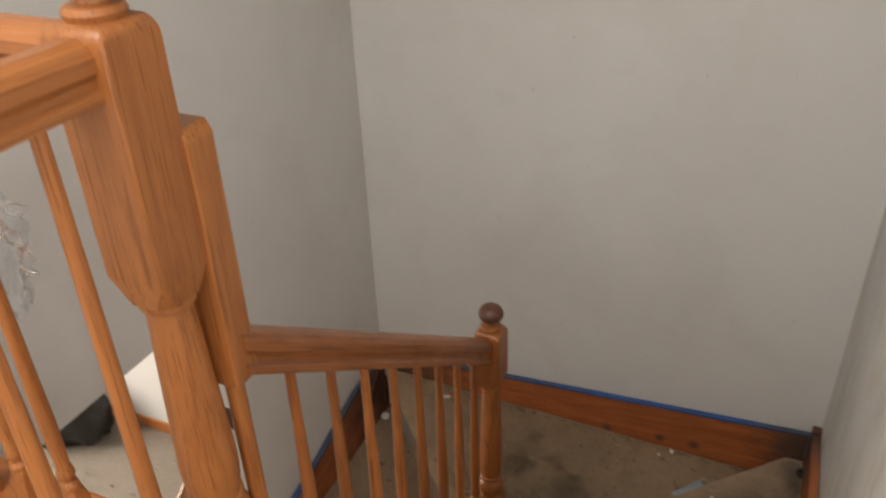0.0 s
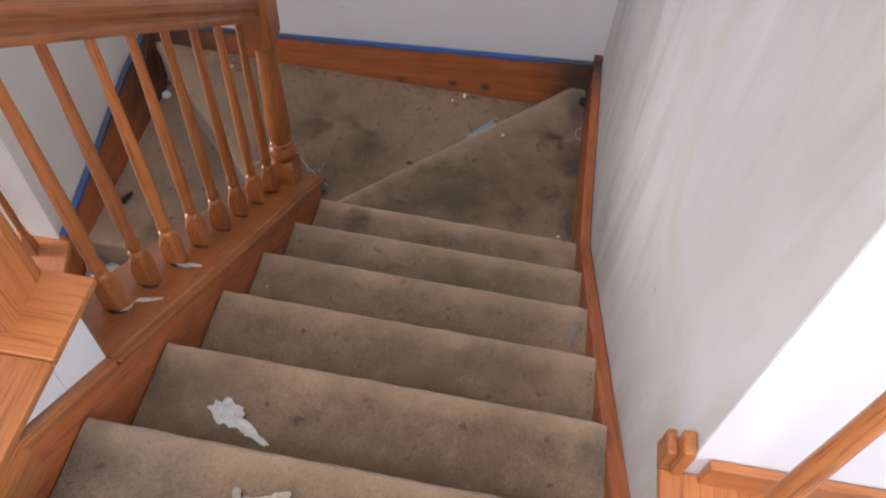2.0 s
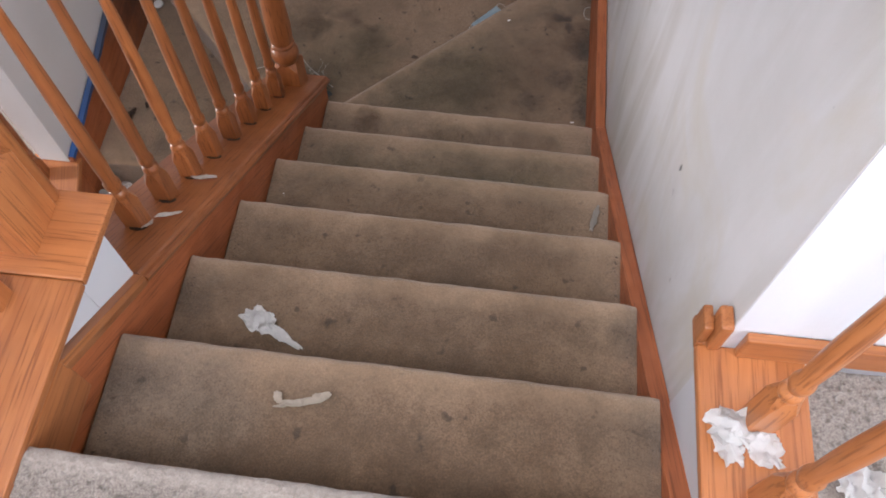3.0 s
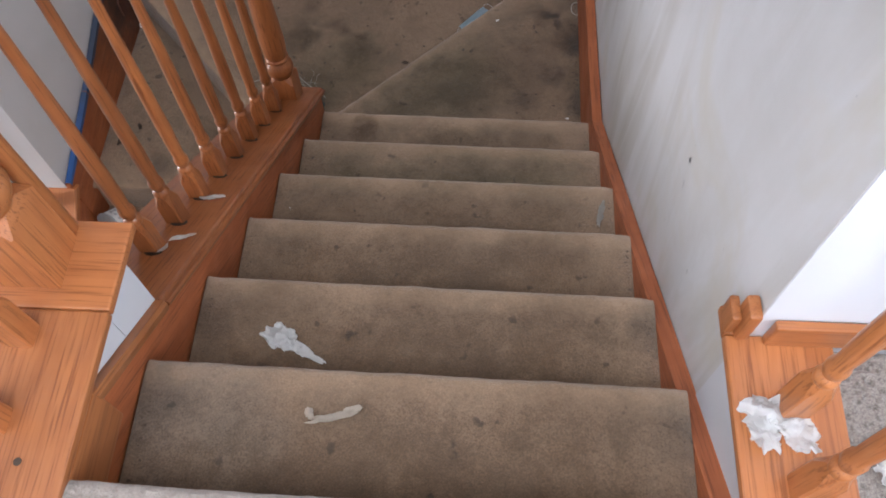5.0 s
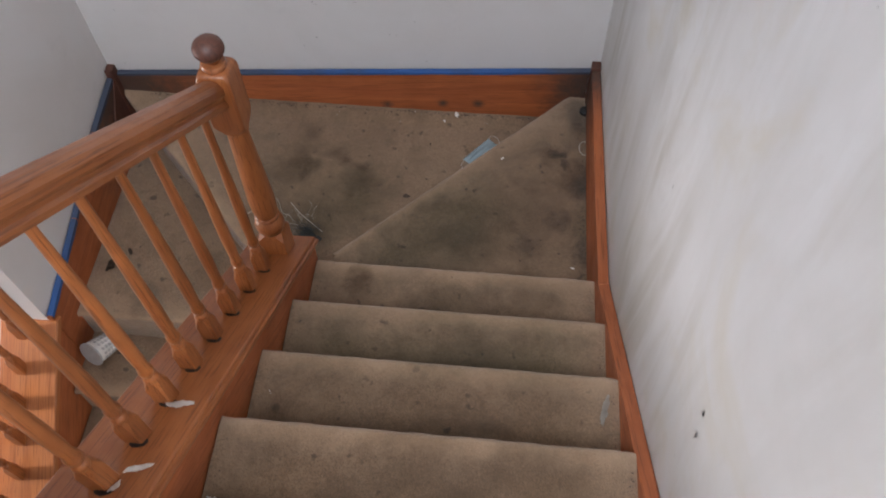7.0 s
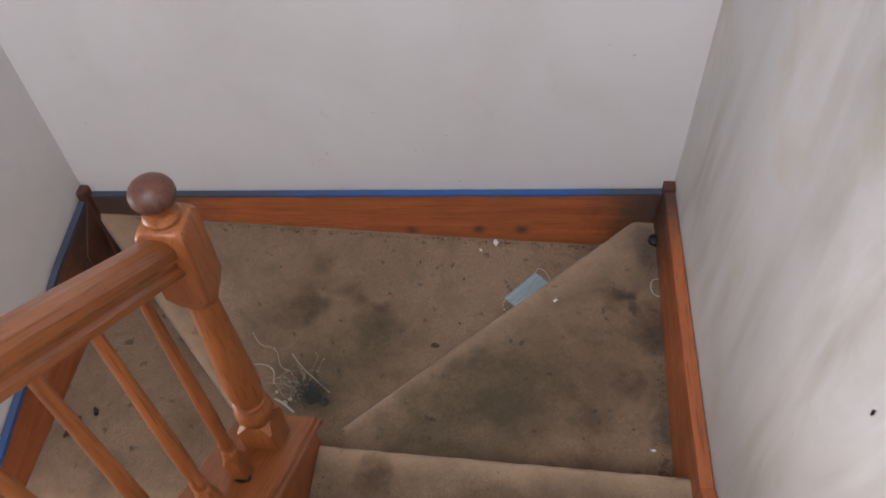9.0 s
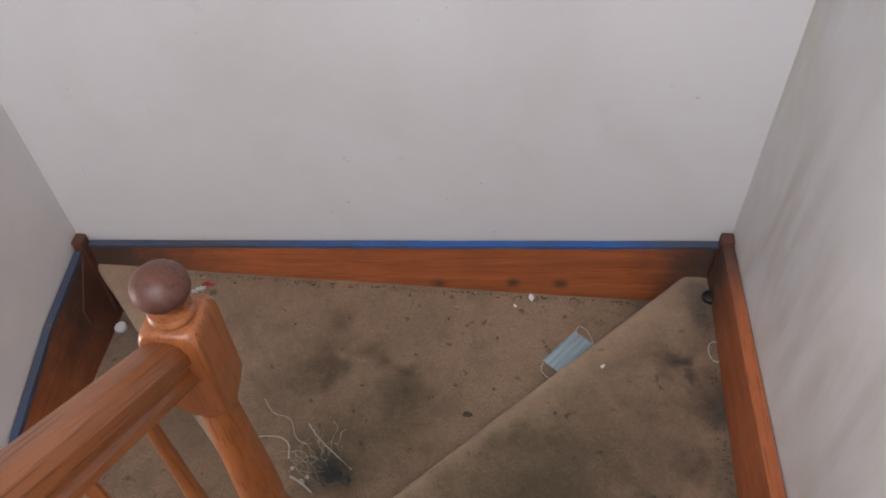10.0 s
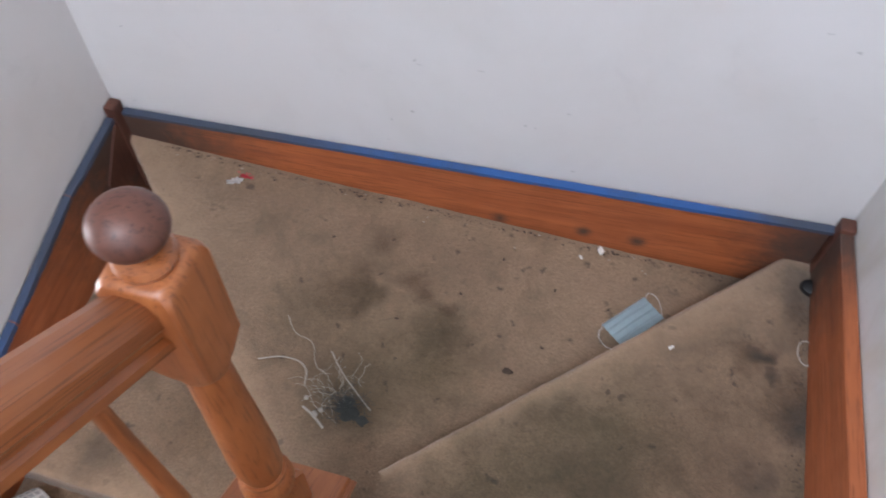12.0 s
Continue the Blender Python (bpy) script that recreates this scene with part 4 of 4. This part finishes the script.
for a, b in zip(rows, rows[1:]):
    for i in range(20):
        bm.faces.new((a[i], a[i + 1], b[i + 1], b[i]))
bmesh.ops.solidify(bm, geom=bm.faces[:], thickness=0.0012)
mm = pose(0.523, 0.759, -0.365, 0, 0, 50) @ Matrix.Diagonal((0.88, 0.95, 1, 1))
part("mask_body", bm, MASK_BLUE, mask, "", mm, True)
part("ear_loop", fibre([(-0.088, -0.035, 0.006), (-0.115, -0.03, 0.004), (-0.125, 0.0, 0.003), (-0.11, 0.03, 0.004), (-0.088, 0.035, 0.006)], 0.0008), PAPER, mask, "thin white ear loop", mm)
part("ear_loop", fibre([(0.088, -0.035, 0.006), (0.108, -0.01, 0.004), (0.122, 0.025, 0.003), (0.11, 0.045, 0.004), (0.088, 0.035, 0.006)], 0.0008), PAPER, mask, "thin white ear loop", mm)
mask.matrix_world = Matrix.Translation((0.51, 0.78, -0.370 + winder_z(0.51, 0.77) + 0.366))

wrap = thing("food_wrapper", (-0.72, 0.93, -0.29), "small crumpled red and white wrapper on the winder", "wrapper")
part("red_half", torn_sheet(0.045, 0.03, 21.0, 0.014, 12, 8), PAPER_RED, wrap, "", pose(-0.71, 0.925, -0.286), True)
part("white_half", torn_sheet(0.045, 0.026, 22.0, 0.016, 12, 8), PAPER, wrap, "", pose(-0.735, 0.895, -0.288, 0, 0, 25), True)
wrap.matrix_world = Matrix.Translation((-0.68, 0.93, winder_z(-0.68, 0.90)))

# lint clump with pale threads in front of the newel
lint = thing("lint_clump", (-0.17, 0.33, -0.36), "dark grey lint clump with pale threads on the carpet", "lint")
for i in range(6):
    part("lint_tuft", crumb(0.013 + 0.006 * random.random(), 30 + i, 0.3), LINT, lint, "", pose(-0.158 + random.gauss(0, 0.018), 0.328 + random.gauss(0, 0.014), -0.355, 0, 0, 40 * i), True)
for pts, r in (([(-0.43, 0.392, -0.350), (-0.36, 0.415, -0.348), (-0.30, 0.40, -0.348), (-0.285, 0.352, -0.352)], 0.0020), ([(-0.40, 0.535, -0.349), (-0.36, 0.49, -0.348), (-0.31, 0.475, -0.349), (-0.27, 0.41, -0.350), (-0.24, 0.40, -0.352)], 0.0011),
               ([(-0.25, 0.465, -0.352), (-0.21, 0.42, -0.348), (-0.15, 0.37, -0.346), (-0.10, 0.335, -0.356)], 0.0018), ([(-0.27, 0.30, -0.354), (-0.24, 0.285, -0.350), (-0.2, 0.258, -0.352)], 0.0034)):
    part("thread", fibre([(x, y, z + 0.010) for x, y, z in pts], r), FIBRE, lint, "pale twisted thread")
for i in range(24):
    p = Vector((-0.20 + random.gauss(0, 0.035), 0.35 + random.gauss(0, 0.035), -0.346))
    a = random.gauss(2.3, 0.6)
    line = [p]
    for j in range(4):
        a += random.gauss(0.0, 0.5)
        line.append(line[-1] + Vector((math.cos(a), math.sin(a), 0)) * random.uniform(0.012, 0.03))
    part("thread", fibre(line, random.uniform(0.0003, 0.0007)), FIBRE, lint)
for x, y, r in ((-0.235, 0.288, 0.009), (-0.222, 0.303, 0.007), (-0.27, 0.325, 0.006)):
    part("thread", crumb(r, x * 90, 0.7), FIBRE, lint, "pale knot of thread", pose(x, y, -0.345), True)
for i in range(130):
    a, r = random.uniform(0, 6.28), random.uniform(0.0, 0.05)
    p = Vector((-0.165 + r * math.cos(a), 0.33 + r * math.sin(a), -0.343))
    q = p + Vector((random.gauss(0, 0.03), random.gauss(0, 0.022), 0))
    part("hair", fibre([p, (p + q) / 2 + Vector((random.gauss(0, 0.01), random.gauss(0, 0.01), 0.008)), q], 0.0005), LINT, lint)

lint.matrix_world = Matrix.Translation((-0.155, 0.322, -0.36 + winder_z(-0.155, 0.32) + 0.359))

solo("door_stop", lathe([(0.027, 0.0), (0.028, 0.006), (0.025, 0.022), (0.016, 0.028)], 20), BLACK, pose(0.930, 0.890, -0.196) @ Matrix.Diagonal((0.85, 0.85, 0.9, 1)), smooth=True, label="round black rubber stop in the winder corner", category="door stop")

# dark bag on the lower floor
bm = bmesh.new()
bmesh.ops.create_icosphere(bm, subdivisions=4, radius=1.0)
for v in bm.verts:
    n = v.co.normalized()
    k = 1 + 0.28 * noise.noise(n * 1.6 + Vector((3, 1, 7))) + 0.10 * noise.noise(n * 4.3)
    v.co = Vector((n.x * 0.31 * k, n.y * 0.2 * k, max(-0.2, n.z * 0.25 * k)))
solo("bag", bm, BLACK, pose(-3.5, 0.80, LOW_Z + 0.2, 0, 0, 12), smooth=True, label="slumped black bag on the lower room floor", category="bag")

# crushed cup on the lower flight
cup = thing("paper_cup", (-0.98, -0.10, -0.74), "crushed white paper cup with grey grid print on a step", "cup")
cm = Matrix.Translation((-0.955, -0.035, -0.700)) @ Vector((-0.35, -0.75, 0.40)).to_track_quat("Z", "Y").to_matrix().to_4x4() @ Matrix.Diagonal((1.45, 1.1, 1.3, 1))
prof = [(0.026, 0.0), (0.030, 0.004), (0.037, 0.085), (0.040, 0.09), (0.036, 0.087), (0.029, 0.008), (0.004, 0.006)]
part("cup_wall", lathe(prof, 22), PAPER, cup, "", cm, True)
part("cup_rim", lathe([(0.034, 0.086), (0.042, 0.088), (0.042, 0.093), (0.034, 0.094)], 22), SOLE, cup, "", cm, True)
bm = bmesh.new()
for i in range(14):
    for j in range(5):
        a = 2 * math.pi * i / 14
        r = 0.0308 + 0.0001 * j + 0.00118 * (1 + j)
        bmesh.ops.create_cube(bm, size=1.0, matrix=Matrix.Rotation(a, 4, "Z") @ pose(r, 0, 0.014 + 0.0135 * j, 0, 5, 0) @ Matrix.Diagonal((0.0012, 0.009, 0.009, 1)))
part("printed_grid", bm, HOLE, cup, "grey printed squares", cm)
bm = joined((torn_sheet(0.08, 0.05, 23.0, 0.02), pose(0, 0, 0)), (torn_sheet(0.05, 0.05, 24.0, 0.02), pose(0.04, -0.02, 0.004)))
solo("crumpled_tissue", bm, PAPER, pose(-1.02, -0.225, -0.930), smooth=True, label="crumpled white tissue on the lower flight", category="tissue")
plug = thing("plastic_plug", (-1.05, 0.885, -0.548), "round white plastic plug lying on the lowest winder", "plug")
part("plug_ring", lathe([(0.012, 0.0), (0.021, 0.0), (0.023, 0.006), (0.020, 0.013), (0.012, 0.013)], 20), PAPER, plug, "", pose(-1.045, 0.885, -0.545), True)
part("plug_core", lathe([(0.011, 0.001), (0.011, 0.007), (0.004, 0.009)], 16), DIRT, plug, "dark recessed centre", pose(-1.045, 0.885, -0.545), True)
solo("dead_leaf", torn_sheet(0.03, 0.075, 27.0, 0.012, 10, 14), DIRT, pose(-0.988, 0.238, -0.548, 0, 0, -18), smooth=True, label="curled dark brown dead leaf on the lowest winder", category="leaf")
solo("dead_leaf", torn_sheet(0.016, 0.04, 28.0, 0.008, 8, 10), DIRT, pose(-0.93, 0.30, -0.548, 0, 0, 30), smooth=True, label="small curled brown dead leaf on the lowest winder", category="leaf")
coil = [(0.926 + 0.024 * math.cos(a) * (1 - 0.03 * i), 0.694 + 0.034 * math.sin(a), -0.182) for i, a in enumerate(0.6 * j for j in range(12))]
solo("thread_coil", fibre(coil, 0.0018), FIBRE, label="loose coil of pale carpet yarn on the winder", category="thread")


def litter_line(label, points, spread, count, seed, mat, big):
    """Loose grit gathered along a joint."""
    rnd = random.Random(seed)
    bm = bmesh.new()
    for i in range(count):
        t = rnd.random() * (len(points) - 1)
        p = Vector(points[int(t)]).lerp(Vector(points[int(t) + 1]), t - int(t))
        off = Vector([abs(rnd.gauss(0, 1)) * c for c in spread])
        r = rnd.uniform(0.3, 1.0) ** 2 * big
        made = bmesh.ops.create_icosphere(bm, subdivisions=1, radius=r, matrix=Matrix.Translation(p + off) @ Matrix.Diagonal((rnd.uniform(0.7, 2.2), rnd.uniform(0.7, 1.5), 0.5, 1)))
        for v in made["verts"]:
            v.co += Vector((rnd.gauss(0, 1), rnd.gauss(0, 1), rnd.gauss(0, 1))) * r * 0.18
    return solo("grit", bm, mat, kind="stuff", label=label, category="dirt")


edge = [(x, 0.954, winder_z(x, 0.954) + 0.001) for x in (-0.95, -0.7, -0.4, -0.1, 0.2, 0.5, 0.78)]
litter_line("dark grit gathered along the back oak string", edge, (0, -0.009, 0), 420, 5, DIRT, 0.0030)
litter_line("pale lint and crumbs along the back oak string", edge, (0, -0.03, 0), 40, 6, FIBRE, 0.0024)
litter_line("dark grit along the wall string on the winder", [(0.922, y, -0.187) for y in (0.0, 0.3, 0.6, 0.84)], (-0.012, 0, 0), 240, 7, DIRT, 0.0027)
for k in range(1, 7):
    y, z = nosing_y(k), (k - 1) * RISE
    litter_line("dark grit in the back corner of a carpeted step", [(0.012, y - 0.05, z + 0.001), (0.012, y - 0.235, z + 0.001)], (0.012, 0, 0), 30, 10 + k, DIRT, 0.0019)
    litter_line("dark grit beside the wall string on a step", [(0.918, y - 0.06, z), (0.916, y - 0.24, z)], (-0.012, 0, 0), 30, 20 + k, DIRT, 0.0019)

# crumbs of dirt and small leaves
SPOTS = ((0.189, -0.089, 1), (0.139, -0.059, 1), (0.17, -0.075, 1), (0.62, -0.316, 2), (0.65, -0.127, 1), (0.704, -0.107, 1), (0.755, -0.357, 2), (0.086, -0.401, 2), (0.391, -1.167, 5), (0.754, -1.164, 5),
         (0.042, -1.115, 5), (0.603, -1.175, 5), (0.692, -1.121, 5), (0.379, -0.87, 4), (0.731, -0.906, 4), (0.505, -1.315, 6), (0.212, -1.319, 6), (0.696, -1.307, 6), (0.598, -1.36, 6), (0.89, -1.125, 5))
CRUMBS = [mesh_of("dirt_crumb", crumb(1.0, 50 + i), DIRT, True) for i in range(4)]


def scatter(x, y, z, r, i):
    ob = new("dirt_crumb", CRUMBS[i % 4])
    ob.matrix_world = pose(x, y, z, 0, 0, 67 * i) @ Matrix.Diagonal((r * 1.5, r, r * 0.7, 1))
    tagged(ob, "small dark crumb of dirt on the carpet", "dirt", "dirt crumbs on the stairs")


for i, (x, y, k) in enumerate(SPOTS):
    scatter(x, y, tread_z(k) - 0.003, (0.0026 if k < 5 else 0.0017) + 0.0012 * random.random(), i)
for i, (x, y) in enumerate(((0.711, 0.238), (0.762, 0.253), (0.74, 0.215), (0.73, 0.29), (0.80, 0.33), (0.86, 0.42), (0.601, 0.648), (0.69, 0.16), (0.83, 0.2), (0.642, 0.504), (0.62, 0.44), (0.88, 0.24))):
    scatter(x, y, -0.190, 0.003 + 0.0015 * random.random(), i)
for i, (x, y) in enumerate(((0.226, 0.53), (0.454, 0.781), (0.30, 0.62), (-0.58, 0.93), (0.30, 0.80), (0.05, 0.72), (-0.35, 0.8), (0.14, 0.86), (-0.1, 0.6))):
    scatter(x, y, winder_z(x, y) + 0.001, 0.009 if i == 0 else 0.0035, i)
for i, (x, y, r) in enumerate(((0.719, 0.248, 0.009), (0.732, 0.213, 0.008), (0.745, 0.262, 0.005), (0.827, 0.383, 0.008), (0.826, 0.329, 0.008), (0.762, 0.384, 0.004), (0.70, 0.305, 0.004))):
    scatter(x, y, -0.191, r, i)
for i in range(30):
    k = random.choice((1, 2, 3, 4, 4, 5, 5, 6, 6))
    scatter(random.uniform(0.05, 0.88), nosing_y(k) - random.uniform(0.03, 0.22), tread_z(k) - 0.003, random.uniform(0.001, 0.0022), i)
FLAKES = [mesh_of("plaster_flake", crumb(1.0, 70 + i, 0.5), PLASTER, True) for i in range(3)]
for i, (x, y, z, r) in enumerate(((0.880, 0.140, -0.190, 0.007), (0.605, 0.625, -0.188, 0.006), (0.401, 0.948, winder_z(0.401, 0.948) + 0.002, 0.010), (0.044, -0.632, 0.381, 0.008), (0.117, -1.401, 0.951, 0.007), (0.03, -1.19, 0.761, 0.006), (0.35, 0.92, winder_z(0.35, 0.92) + 0.001, 0.005))):
    ob = new("plaster_flake", FLAKES[i % 3])
    ob.matrix_world = pose(x, y, z, 0, 0, 50 * i) @ Matrix.Diagonal((r * 1.6, r * 0.8, r * 0.6, 1))
    tagged(ob, "tiny white plaster flake on the carpet", "plaster flake", "plaster flakes on the stairs")


def wall_mark(place, w, h, turn, facing, seed):
    """A shallow dent or scuff on a wall."""
    bm = torn_sheet(w * 0.75, h * 0.75, seed, 0.0, 8, 6, 0.0008)
    m = Matrix.Translation(place) @ facing @ pose(0, 0, 0, 0, 0, turn)
    return solo("scuff_mark", bm, HOLE, m, label="small dark scuff in the wall paint", category="scuff mark", group="scuffs on the stairwell walls")


BACK = pose(0, 0, 0, 90, 0, 0)
for i, (x, z, w, h, turn) in enumerate(((-0.15, 0.237, 0.016, 0.006, 60), (-0.14, 0.226, 0.020, 0.004, -10), (-0.16, 0.058, 0.012, 0.010, 0), (0.135, 0.09, 0.007, 0.010, 0), (0.012, 0.243, 0.022, 0.004, 5),
                                       (-0.218, 0.012, 0.006, 0.010, 10), (0.274, -0.045, 0.018, 0.005, 0), (0.16, 0.088, 0.006, 0.006, 0))):
    wall_mark((x, BACK_Y - 0.002 + 0.0049 * (x + 1.06), z), w, h, turn, BACK, 80 + i)
EAST = pose(0, 0, 0, 90, 0, -90)
for i, (y, z, w, h, turn) in enumerate(((-0.842, 0.978, 0.010, 0.016, 20), (-1.035, 0.888, 0.010, 0.016, 0), (-0.86, 0.92, 0.006, 0.03, 15), (-0.3, 0.9, 0.008, 0.02, 0))):
    wall_mark((right_x(y) - 0.001, y, z), w, h, turn, EAST, 95 + i)


film_m, film_nt, film_b = material("clear_plastic_film")
film_b.inputs["Base Color"].default_value = (0.9, 0.93, 0.95, 1)
film_b.inputs["Roughness"].default_value = 0.06
film_b.inputs["Transmission Weight"].default_value = 0.97
film_b.inputs["IOR"].default_value = 1.2
bm = torn_sheet(0.22, 0.24, 41.0, 0.03, 16, 16, 0.0006)
solo("plastic_film", bm, film_m, pose(-0.56, -1.135, 1.76, 84, 0, 8), smooth=True, label="crumpled clear plastic film hanging by the landing rail", category="plastic film")
